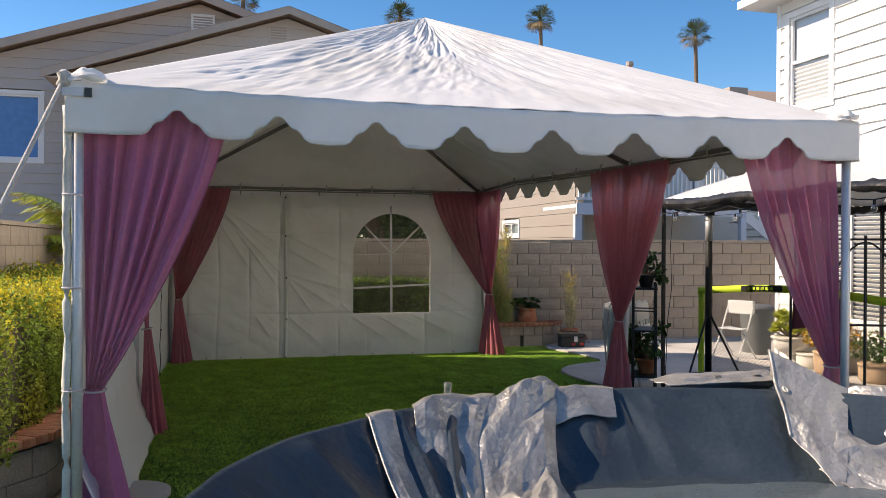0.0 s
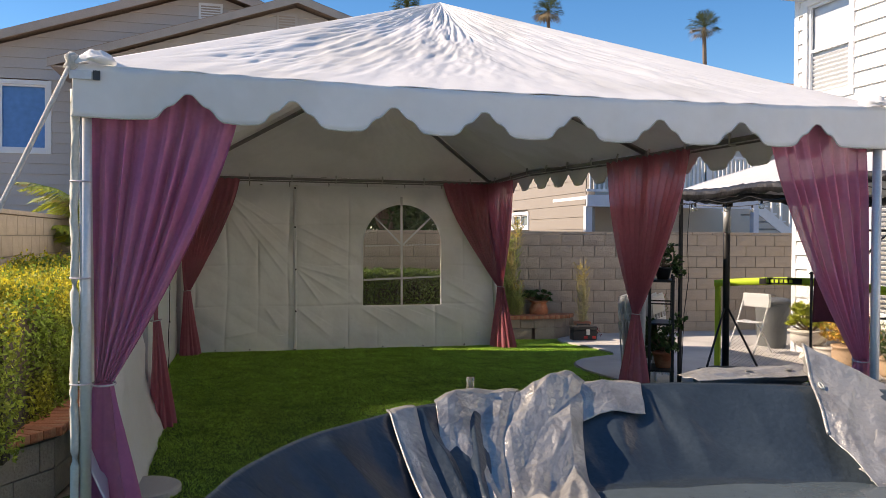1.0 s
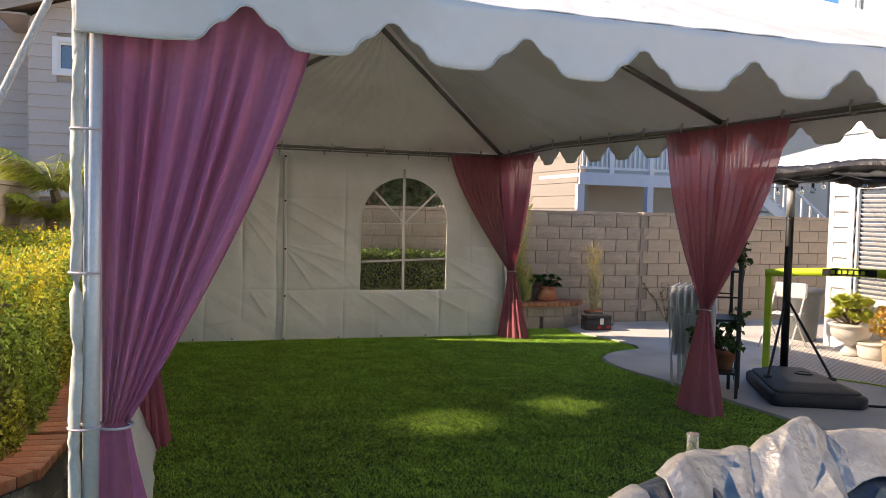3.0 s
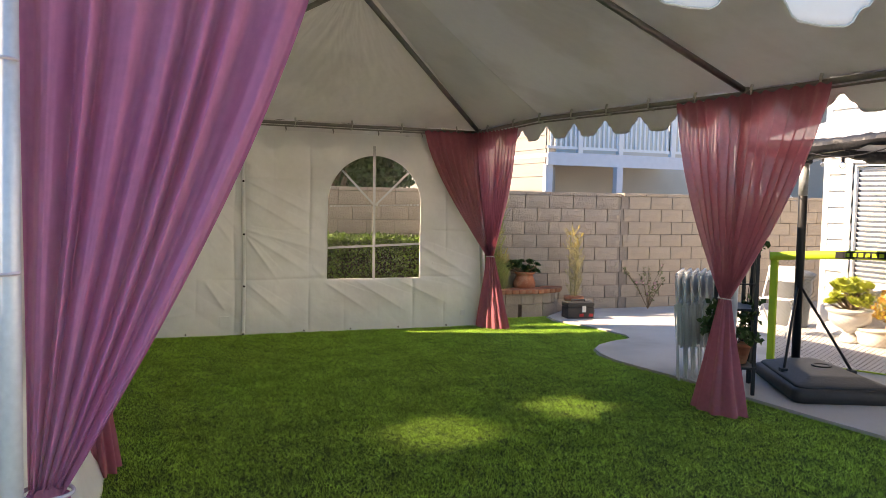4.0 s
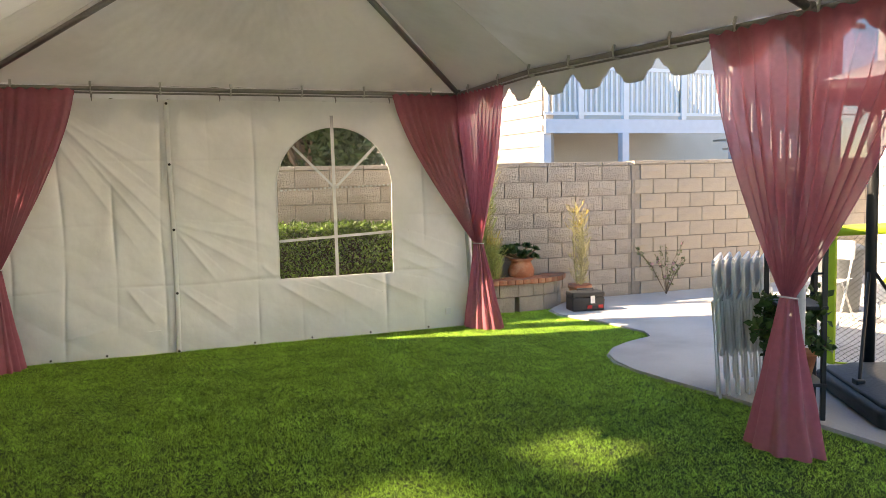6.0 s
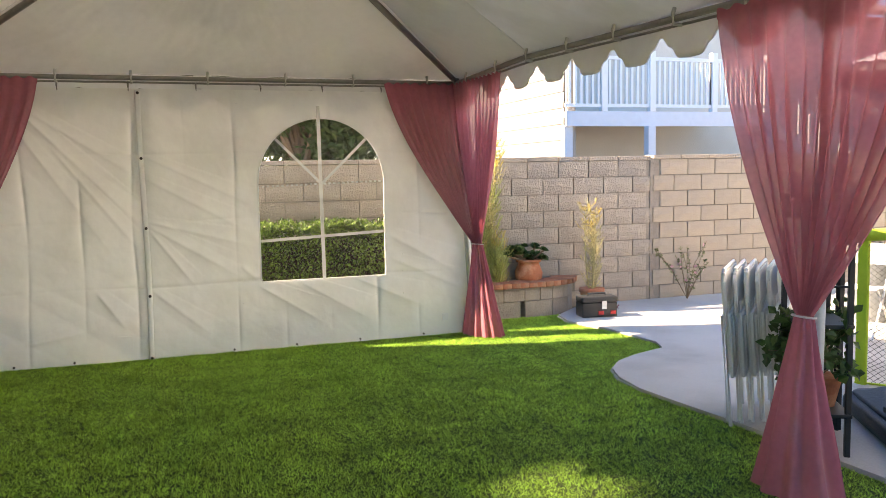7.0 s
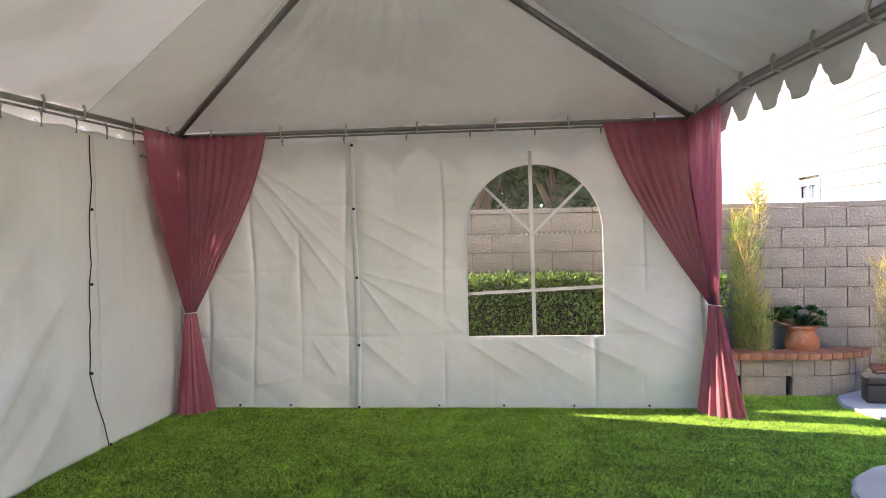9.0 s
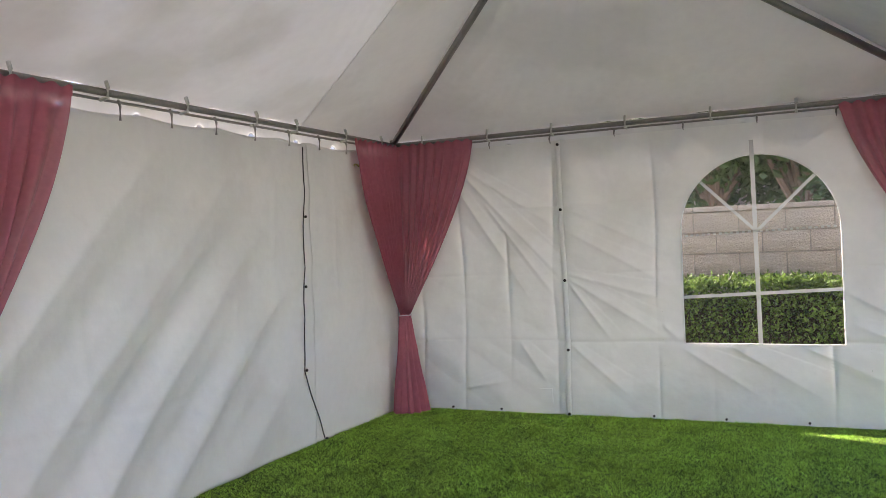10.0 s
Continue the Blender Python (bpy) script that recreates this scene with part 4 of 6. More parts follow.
laid("cover_flap", (108.5, 95), (132, 114), 1.06, 0.085, 0.010, 1.4, SIL, M_SILVER, 160, 180, 0.012)
laid("cover_flap", (97, 86.5), (98.5, 88), 1.86, 0.016, 0.012, 2.6, SIL, M_SILVER, 70, 40, 0.014, ((0.4, 0.6, 0.015, 0.2),))
# upright flap with a hemmed, eyeletted edge, and the heap beside it
_, fr = crumple("cover_flap", ((1.96, -8.60, 1.15), (2.26, -8.85, 0.97), (1.84, -9.32, 0.63), (1.80, -9.00, 0.78)), 8.2, 0.022, SIL, M_SILVER, 70, 90)
part("hem", new_tube([fr(0.0, k / 30) for k in range(31)], 0.008, 6), M_SILVER, pool, smooth=True)
crumple("cover_fold", ((1.97, -8.60, 1.13), (2.06, -8.48, 0.98), (2.10, -8.62, 0.88), (1.93, -8.74, 0.98)), 6.1, 0.02, SIL, M_SILVER, 30, 30)
crumple("cover_flap", ((2.20, -8.78, 1.0), (2.68, -9.12, 1.02), (2.55, -9.75, 0.68), (1.86, -9.22, 0.70)), 4.7, 0.085, SIL, M_SILVER)
crumple("cover_flap", ((1.82, -9.16, 0.69), (2.02, -9.18, 0.71), (2.50, -9.75, 0.66), (1.96, -9.50, 0.64)), 11.3, 0.035, SIL, M_SILVER, 80, 60)
# flattened flap lying along the far rim, dark underside towards the pool
_, ff = crumple("cover_flap", ((1.42, -8.32, 0.96), (2.06, -8.40, 1.00), (2.06, -8.54, 0.965), (1.42, -8.50, 0.955)), 3.3, 0.030, SIL, M_SILVER, 80, 24)
crumple("cover_fold", ((1.44, -8.50, 0.955), (2.05, -8.54, 0.965), (2.04, -8.52, 0.90), (1.44, -8.50, 0.90)), 5.3, 0.015, "dark underside of the folded tarpaulin", M_TARP, 60, 16)
q, e1, e2 = fr(0.14, 0.42), (fr(0.18, 0.42) - fr(0.10, 0.42)).normalized(), (fr(0.14, 0.46) - fr(0.14, 0.38)).normalized()
lift = e1.cross(e2).normalized()
lift = (lift if lift.y < 0 else -lift) * 0.008
part("eyelet", new_tube([q + lift + (e1 * math.cos(k * 0.4488) + e2 * math.sin(k * 0.4488)) * 0.014 for k in range(14)], 0.005, 6, closed=True), M_STRAP, pool, "metal eyelet", smooth=True)
for u in (0.55, 0.85):
    q = ff(u, 0.5)
    part("eyelet", new_lathe([(0.009, 0.004), (0.018, 0.006), (0.018, 0.009), (0.009, 0.009)], 14, tuple(q)), M_PIPE, pool, "metal eyelet")


# ---- houses ----
def siding(name, parent, o, ax, length, z0, z1, out, material, step=0.2, cut=None, holes=(), proud=0.04):
    """Lap boards along ax from o. cut(z) gives (start, end) along ax at a height; holes are (a0, a1, z0, z1)."""
    o, ax, out = Vector(o), Vector(ax), Vector(out)
    z = z0
    while z < z1 - 0.01:
        zt = min(z + step, z1)
        spans = [cut(z) if cut else (0, length)]
        lo, hi = spans[0]
        tlo, thi = cut(zt + 0.012) if cut else (lo, hi)
        for h0, h1, hz0, hz1 in holes:
            if zt > hz0 and z < hz1:
                spans = [q for s0, s1 in spans for q in ((s0, min(s1, h0)), (max(s0, h1), s1)) if q[1] > q[0]]
        for s0, s1 in spans:
            if s1 - s0 < 0.02:
                continue
            bm = bmesh.new()
            t0, t1 = (tlo if s0 == lo else s0), (thi if s1 == hi else s1)
            t1 = max(t1, t0 + 0.01)
            vs = [bm.verts.new((q.x + out.x * d, q.y + out.y * d, zz)) for b0, b1 in ((s0, t0), (s1, t1))
                  for q, d, zz in ((o + ax * b0, 0.0, z), (o + ax * b0, proud, z), (o + ax * b1, 0.008, zt + 0.012), (o + ax * b1, 0.0, zt + 0.012))]
            for i in range(4):
                j = (i + 1) % 4
                bm.faces.new((vs[i], vs[j], vs[4 + j], vs[4 + i]))
            bm.faces.new(vs[:4][::-1])
            bm.faces.new(vs[4:])
            bmesh.ops.recalc_face_normals(bm, faces=bm.faces)
            part("board", bm, material, parent)
        z = zt


def house_window(parent, o, ax, out, w, h, blinds=0.0, sash=True, glass=None, mullion=False):
    """A trimmed window with frame, pane, optional sash bar and blind slats. o: lower corner."""
    o, ax, out = Vector(o), Vector(ax), Vector(out)
    win = thing("window")
    win.parent = parent

    def slab(a0, a1, z0, z1, d0, d1, bev=0.004):
        p, q = o + ax * a0 + out * d0, o + ax * a1 + out * d1
        return new_box(min(p.x, q.x), max(p.x, q.x), min(p.y, q.y), max(p.y, q.y), o.z + z0, o.z + z1, bev)
    t = 0.09
    part("trim", slab(-t, 0, -t, h + t, 0.0, 0.045), M_TRIM, win)
    part("trim", slab(w, w + t, -t, h + t, 0.0, 0.045), M_TRIM, win)
    part("trim", slab(0, w, h, h + t, 0.0, 0.045), M_TRIM, win)
    part("trim", slab(0, w, -t, 0, 0.0, 0.05), M_TRIM, win)
    part("pane", slab(0, w, 0, h, -0.055, -0.05, 0), glass or M_DARKGLASS, win)
    f = 0.04
    for a0, a1, z0, z1 in ((0, f, 0, h), (w - f, w, 0, h), (f, w - f, 0, f), (f, w - f, h - f, h)):
        part("frame", slab(a0, a1, z0, z1, -0.03, 0.012), M_TRIM, win)
    if sash:
        part("sash_bar", slab(f, w - f, h * 0.48, h * 0.48 + 0.045, -0.03, 0.008), M_TRIM, win)
    if mullion:
        part("mullion", slab(w * 0.45, w * 0.45 + 0.05, f, h - f, -0.03, 0.006), M_TRIM, win)
    if blinds:
        z = f + 0.01
        while z < h * blinds - f:
            p = o + ax * (w / 2) - out * 0.036
            bm = bmesh.new()
            a, b = ax * (w / 2 - f), out * 0.012
            vs = [bm.verts.new(p + s * a + k * b + Vector((0, 0, z + dz))) for s in (-1, 1) for k, dz in ((-1, 0.0), (1, 0.030), (1, 0.036), (-1, 0.006))]
            for i in range(4):
                j = (i + 1) % 4
                bm.faces.new((vs[i], vs[j], vs[4 + j], vs[4 + i]))
            bmesh.ops.recalc_face_normals(bm, faces=bm.faces)
            part("blind_slat", bm, M_BLIND, win)
            z += 0.062
    return win


def plank(bm, a, b, down, back):
    """A board from a to b, with its depth down and its thickness back (vectors)."""
    a, b, down, back = Vector(a), Vector(b), Vector(down), Vector(back)
    vs = [bm.verts.new(p + q + r) for p in (a, b) for q in (Vector(), down) for r in (Vector(), back)]
    for q in ((0, 1, 3, 2), (4, 6, 7, 5), (0, 4, 5, 1), (2, 3, 7, 6), (0, 2, 6, 4), (1, 5, 7, 3)):
        bm.faces.new([vs[i] for i in q])
    bmesh.ops.recalc_face_normals(bm, faces=bm.faces)
    return bm


def roof_slope(parent, a, b, back, material=None):
    """A roof slab from the eave end a to the ridge end b, running back."""
    a, b, back = Vector(a), Vector(b), Vector(back)
    part("roof", plank(bmesh.new(), a, b, (0, 0, -0.10), back), material or M_SHINGLE, parent)


# neighbouring house with two gables, beyond the garden wall
hl = thing("house", "beige lap-sided two-storey house with brown gable roofs", "house")
YA, YB = 6.3, 5.0
part("wall", new_box(-12.5, 1.1, YA + 0.08, YA + 6, 0, 4.6), M_SIDING_L, hl)
ma = Vector((-1.41, 0, 7.06))
ms = 0.333


def main_cut(z):
    w = (ma.z - 0.18 - z) / ms
    return (max(0, 12.5 + ma.x - w), min(13.7, 12.5 + ma.x + w))


siding("board", hl, (-12.5, YA, 0), (1, 0, 0), 16.5, 1.2, ma.z - 0.2, (0, -1, 0), M_SIDING_L, 0.215, main_cut, holes=((12.5 - 6.2, 12.5 - 4.55, 3.42, 4.76),))
roof_slope(hl, (-12.9, YA - 0.4, ma.z - ms * 11.5), (ma.x, YA - 0.4, ma.z), (0, 7, 0))
roof_slope(hl, (1.4, YA - 0.4, ma.z - ms * 2.81), (ma.x, YA - 0.4, ma.z), (0, 7, 0))
for x1, z1 in ((-12.9, ma.z - ms * 11.5), (1.4, ma.z - ms * 2.81)):
    part("fascia", plank(bmesh.new(), (x1, YA - 0.43, z1 - 0.02), (ma.x, YA - 0.43, ma.z - 0.02), (0, 0, -0.17), (0, 0.028, 0)), M_FASCIA, hl)
house_window(hl, (-6.2, YA, 3.42), (1, 0, 0), (0, -1, 0), 1.62, 1.32, sash=False, mullion=True, glass=mat("blue curtain behind glass", (0.10, 0.26, 0.55), 0.25, var=0.2, scale=9, spec=0.2))
wa = Vector((0.38, 0, 6.52))
WL = -3.72
part("wall", new_box(WL + 0.08, 1.6, YB + 0.08, YA - 0.01, 0, 4.75), M_SIDING_L, hl)


def wing_cut(z):
    w = (wa.z - 0.16 - z) / ms
    return (max(0, wa.x - WL - w), min(5.4, wa.x - WL + w))


siding("board", hl, (WL, YB, 0), (1, 0, 0), 8.1, 1.2, wa.z - 0.18, (0, -1, 0), M_SIDING_L, 0.215, wing_cut, holes=((0.42, 1.2, 3.98, 4.5),))
siding("board", hl, (WL, YB, 0), (0, 1, 0), 1.3, 1.2, 4.9, (-1, 0, 0), M_SIDING_L, 0.215)
roof_slope(hl, (wa.x - 4.62, YB - 0.4, wa.z - ms * 4.62), (wa.x, YB - 0.4, wa.z), (0, 5, 0))
roof_slope(hl, (wa.x + 1.6, YB - 0.4, wa.z - ms * 1.6), (wa.x, YB - 0.4, wa.z), (0, 5, 0))
for run in (-4.62, 1.6):
    part("fascia", plank(bmesh.new(), (wa.x + run, YB - 0.43, wa.z - ms * abs(run) - 0.02), (wa.x, YB - 0.43, wa.z - 0.02), (0, 0, -0.15), (0, 0.028, 0)), M_FASCIA, hl)
part("soffit", new_box(wa.x - 4.55, WL, YB - 0.38, YA - 0.02, wa.z - ms * 4.62 - 0.16, wa.z - ms * 4.62 - 0.13), M_FASCIA, hl)
house_window(hl, (WL + 0.44, YB, 4.0), (1, 0, 0), (0, -1, 0), 0.74, 0.48, sash=False)
for vx, vy, vz, vw in ((-1.34, YA, 6.49, 0.5), (0.19, YB, 6.05, 0.42)):
    vent = part("vent", new_box(vx - vw / 2, vx + vw / 2, vy - 0.05, vy - 0.005, vz - 0.2, vz + 0.17, 0.006), M_TRIM if vz > 6.3 else M_SIDING_L, hl)
    for k in range(5):
        part("slat", plank(bmesh.new(), (vx - vw / 2 + 0.05, vy - 0.058, vz - 0.14 + 0.055 * k), (vx + vw / 2 - 0.05, vy - 0.058, vz - 0.14 + 0.055 * k), (0, 0, 0.03), (0, 0.006, 0)), M_FASCIA, vent)
part("chimney", new_box(-0.1, 0.45, 8.4, 8.9, 6.4, 7.05, 0.01), M_SIDING_L, hl)

# white two-storey house beside the patio
hr = thing("house", "white lap-sided two-storey house beside the patio", "house")
HX, HY = 7.2, -1.66
part("wall", new_box(HX + 0.07, HX + 7, -16, HY - 0.005, -0.02, 5.3), M_SIDING_R, hr)
holes = ((0.42, 2.40, 0.70, 2.20), (0.26, 1.10, 3.72, 5.04))
siding("board", hr, (HX, HY, 0), (0, -1, 0), 14.0, 0.02, 5.3, (-1, 0, 0), M_SIDING_R, 0.205, holes=holes)
part("wall", new_box(HX + 0.005, HX + 0.068, -16, -4.07, 0, 5.3), M_SIDING_R, hr)
part("corner_board", new_box(HX - 0.035, HX + 0.1, HY - 0.06, HY + 0.03, 0.0, 5.3, 0.006), M_TRIM, hr)
house_window(hr, (HX, HY - 2.40, 0.70), (0, 1, 0), (-1, 0, 0), 1.98, 1.50, blinds=1.0, sash=False, mullion=True)
# pale pane: the sky's reflection is put into the glass colour
house_window(hr, (HX, HY - 1.10, 3.72), (0, 1, 0), (-1, 0, 0), 0.84, 1.32, blinds=0.46, glass=mat("glass with bright sky in its colour", (0.55, 0.58, 0.60), 0.08, var=0.06, spec=0.8))
part("eave", new_box(HX - 0.5, HX + 7.2, -16, HY + 0.35, 5.3, 5.42), M_TRIM, hr)
part("roof", plank(bmesh.new(), (HX - 0.55, -16, 5.45), (HX + 4, -16, 7.0), (0, 0, 0.1), (0, 16 + HY + 0.4, 0)), M_SHINGLE, hr)

# cream house with a balcony behind the garden wall
hd = thing("house", "cream lap-sided house with a pale blue balcony", "house")
DX, DY = 7.37, 6.15
part("wall", new_box(DX + 0.12, DX + 9, DY + 2.2, DY + 12, 0, 5.6), M_RECESS_LIGHTENED, hd, "cream wall behind the balcony, colour lightened against its shade")
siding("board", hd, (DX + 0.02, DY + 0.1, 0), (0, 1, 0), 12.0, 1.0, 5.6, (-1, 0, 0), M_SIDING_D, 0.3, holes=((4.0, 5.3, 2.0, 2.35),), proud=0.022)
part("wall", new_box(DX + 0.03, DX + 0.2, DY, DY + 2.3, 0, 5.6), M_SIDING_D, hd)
house_window(hd, (DX + 0.02, DY + 5.4, 2.0), (0, -1, 0), (-1, 0, 0), 1.3, 0.35, sash=False, mullion=True)
part("corner_board", new_box(DX - 0.05, DX + 0.12, DY - 0.04, DY + 0.1, 0, 2.45, 0.005), M_BLUETRIM, hd)
part("deck_beam", new_box(DX - 0.05, DX + 4.6, DY - 0.12, DY - 0.05, 2.44, 2.72, 0.006), M_BLUETRIM, hd)
part("deck_floor", new_box(DX + 0.0, DX + 4.6, DY - 0.05, DY + 2.2, 2.62, 2.70), M_TRIM, hd)
part("post", new_box(8.98, 9.14, DY - 0.26, DY - 0.1, 0, 2.44, 0.006), M_BLUETRIM, hd)
part("post", new_box(DX + 4.45, DX + 4.6, DY - 0.16, DY, 0, 2.44, 0.006), M_BLUETRIM, hd)
rail = part("railing", new_box(DX - 0.05, DX + 4.6, DY - 0.10, DY - 0.03, 3.68, 3.75, 0.006), M_TRIM, hd)
part("lower_rail", new_box(DX - 0.05, DX + 4.6, DY - 0.09, DY - 0.04, 2.80, 2.86), M_TRIM, rail)
for k in range(38):
    x = DX + 0.02 + 0.12 * k
    part("baluster", new_box(x, x + 0.045, DY - 0.085, DY - 0.045, 2.86, 3.68), M_TRIM, rail)
for x in (DX + 0.75, 9.16, DX + 3.2, DX + 4.5):
    part("newel", new_box(x - 0.06, x + 0.06, DY - 0.13, DY - 0.01, 2.72, 3.86, 0.006), M_TRIM, rail)
# stairs going down from the balcony
for k in range(12):
    part("stair_tread", new_box(DX + 4.6 + 0.27 * k, DX + 4.9 + 0.27 * k, DY - 0.1, DY + 1.0, 2.5 - 0.19 * k, 2.54 - 0.19 * k), M_TRIM, hd)
    part("baluster", new_box(DX + 4.72 + 0.27 * k, DX + 4.77 + 0.27 * k, DY - 0.12, DY - 0.08, 2.54 - 0.19 * k, 3.35 - 0.19 * k), M_TRIM, hd)
part("stringer", plank(bmesh.new(), (DX + 4.6, DY - 0.14, 2.62), (DX + 7.9, DY - 0.14, 0.3), (0, 0, -0.3), (0, 0.04, 0)), M_TRIM, hd)
part("stair_rail", plank(bmesh.new(), (DX + 4.6, DY - 0.14, 3.42), (DX + 7.9, DY - 0.14, 1.1), (0, 0, -0.07), (0, 0.06, 0)), M_TRIM, hd)


# ---- left planter and hedge ----
def brick_mesh(w, d, h):
    bm = new_box(-w / 2, w / 2, -d / 2, d / 2, 0, h, 0.008)
    me = bpy.data.meshes.new("brick")
    bm.to_mesh(me)
    bm.free()
    me.materials.append(M_BRICK)
    return me


BRICK = brick_mesh(0.100, 0.30, 0.06)


def raised_bed(name, line, height, label, block_h=0.19, cap_line=None):
    """A low block retaining wall along a line, with a brick cap."""
    bed = thing(name, label, "planter", kind="structure")
    pts = [Vector((*p, 0)) for p in line]
    for a, b in zip(pts, pts[1:]):
        d = (b - a).normalized()
        n = Vector((-d.y, d.x, 0))
        L = (b - a).length
        z = 0.0
        row = 0
        while z < height - 0.02:
            s = -0.2 * (row % 2)
            while s < L:
                s0, s1 = max(0, s), min(L, s + 0.4)
                if s1 - s0 > 0.06:
                    p, q = a + d * (s0 + 0.005), a + d * (s1 - 0.005)
                    bm = plank(bmesh.new(), p + Vector((0, 0, z + 0.004)), q + Vector((0, 0, z + 0.004)), (0, 0, min(block_h, height - z) - 0.008), n * 0.16)
                    part("block", bm, M_BLOCK, bed)
                s += 0.4
            z += block_h
            row += 1
    run = 0.05
    cap = [Vector((*p, 0)) for p in (cap_line or line)]
    for a, b in zip(cap, cap[1:]):
        d = (b - a).normalized()
        n = Vector((-d.y, d.x, 0))
        L = (b - a).length
        while run < L:
            ob = new("brick", BRICK)
            ob.parent = bed
            c = a + d * run + n * 0.10
            ob.matrix_basis = pose(c.x, c.y, height + 0.002 + 0.003 * n3(run * 9, a.x, 0), 0, 0.6 * n3(run * 5, 1, a.y), math.degrees(math.atan2(d.y, d.x)) + 1.0 * n3(run * 7, 3, 0))
            run += 0.102
        run -= L
    return bed


raised_bed("planter_left", [(-1.86, 0.9), (-1.86, -5.9)][::-1], 0.40, "low block planter with a red brick cap")
raised_bed("planter_front", [(-2.9, -7.65), (-2.35, -7.15), (-1.95, -6.55), (-1.88, -5.95)], 0.40, "low curved block planter with a red brick cap")
lone("planter_soil", prism(bmesh.new(), [(-2.0, 0.95), (-2.0, -6.0), (-2.1, -6.6), (-2.5, -7.2), (-2.98, -7.6), (-2.98, 0.95)], 0.0, 0.34), M_SOIL_AND_SHADE, "dark planting soil", "soil", kind="structure")


def hedge(name, outline_fn, n, size, material, label, seed, core, tips=None):
    """A clipped hedge: a plain dark core coloured as inner shade, and many small leaves near its surface."""
    rng = random.Random(seed)
    h = thing(name, label, "hedge")
    V, F = leaves([outline_fn(rng) for _ in range(n)], size, rng)
    soup("foliage", V, F, material, h)
    part("core", core, M_SOIL_AND_SHADE, h, "plain dark block, the hedge's inner shade put into its colour")
    if tips:
        V, F = leaves([tips(rng) for _ in range(12000)], size * 0.9, rng)
        soup("tip_foliage", V, F, M_HEDGE_Y, h, "yellow young tips")
    return h


def left_hedge_pt(rng):
    y = rng.uniform(-7.35, -1.0)
    x0 = -2.02 - 0.35 * max(0, (-6.2 - y)) / 1.0
    x1 = -2.95
    top = 1.30 + 0.12 * n3(y * 1.3, 0.5, 2) + 0.05 * n3(y * 5, 1, 2)
    w = rng.random()
    if w < 0.45:
        return (x0 + 0.05 * n3(y * 4, 1, 1) - abs(rng.gauss(0, 0.05)), y, rng.uniform(0.42, top))
    if w < 0.85:
        return (rng.uniform(x1, x0), y, top - abs(rng.gauss(0, 0.05)) + (0.10 * rng.random() ** 4))
    return (rng.uniform(x1, x0), -7.35 + abs(rng.gauss(0, 0.05)) + 0.3 * rng.random(), rng.uniform(0.42, top - 0.05))


def left_hedge_tip(rng):
    while True:
        x, y, z = left_hedge_pt(rng)
        if z > 1.08 + 0.25 * n3(y * 2.3, x * 2.3, 6) + 0.12 * rng.random():
            return (x + 0.012, y, z + 0.02 + 0.05 * rng.random() ** 3)


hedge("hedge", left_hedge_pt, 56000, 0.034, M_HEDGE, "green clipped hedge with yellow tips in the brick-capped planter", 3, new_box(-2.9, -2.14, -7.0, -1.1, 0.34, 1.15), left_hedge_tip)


def back_hedge_pt(rng):
    x = rng.uniform(-1.4, 3.35)
    top = 1.12 + 0.05 * n3(x * 2, 3, 1) + 0.03 * n3(x * 7, 2, 5)
    w = rng.random()
    if w < 0.6:
        z = top * (1 - rng.random() ** 1.5 * 0.85)
        return (x, 0.40 + 0.16 * n3(x * 4, z * 4, 4) + abs(rng.gauss(0, 0.09)) + 0.10 * (1 - z / top), z)
    return (x, rng.uniform(0.4, 0.9), top - abs(rng.gauss(0, 0.04)) + 0.05 * rng.random() ** 3)


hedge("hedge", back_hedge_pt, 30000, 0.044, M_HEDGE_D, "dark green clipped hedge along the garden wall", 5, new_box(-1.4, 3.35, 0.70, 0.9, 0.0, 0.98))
lone("bed_soil", new_box(-1.78, 3.25, 0.22, 0.98, -0.05, 0.012), M_SOIL_AND_SHADE, "dark soil under the hedge", "soil", kind="structure")


def frond(bm, base, out, length, droop, rng, width=0.16, n=16):
    """A feather palm frond: a rib with paired leaflets."""
    out = Vector(out).normalized()
    pts = []
    for i in range(n + 1):
        t = i / n
        pts.append(Vector(base) + out * (length * t) + Vector((0, 0, length * (1.15 * t - droop * 1.25 * t * t))))
    tube(bm, pts, 0.008, 4, taper=0.3)
    side = out.cross(Vector((0, 0, 1))).normalized()
    for i in range(2, n + 1):
        t = i / n
        for s in (-1, 1):
            for j in range(2):
                p = pts[i - 1].lerp(pts[i], j / 2)
                L = width * (0.5 + math.sin(math.pi * min(1, t * 0.9 + 0.1))) * rng.uniform(0.8, 1.2)
                d = (side * s + out * 0.7 + Vector((0, 0, -0.5 + rng.uniform(-0.2, 0.25)))).normalized()
                q = out * 0.016
                vs = [bm.verts.new(c) for c in (p - q, p + d * L * 0.6 - q * 0.6, p + d * L, p + d * L * 0.6 + q * 0.6 + Vector((0, 0, 0.004)), p + q)]
                bm.faces.new(vs)


def feather_palm(at, label, seed, n=16, size=0.9):
    rng = random.Random(seed)
    t = thing("palm", label, "palm")
    part("trunk", new_tube([(at[0], at[1], 0.34), (at[0] + 0.03, at[1], at[2] - 0.1), (at[0], at[1], at[2])], 0.06, 8, taper=0.8), M_BARK, t)
    for i in range(n):
        a = 2 * math.pi * i / n + rng.uniform(-0.2, 0.2)
        bm = bmesh.new()
        frond(bm, at, (math.cos(a), math.sin(a), 0), size * rng.uniform(0.75, 1.1), rng.uniform(0.5, 1.15), rng, 0.2)
        part("frond", bm, M_YLEAF if i % 3 else M_PENCIL, t)
    return t


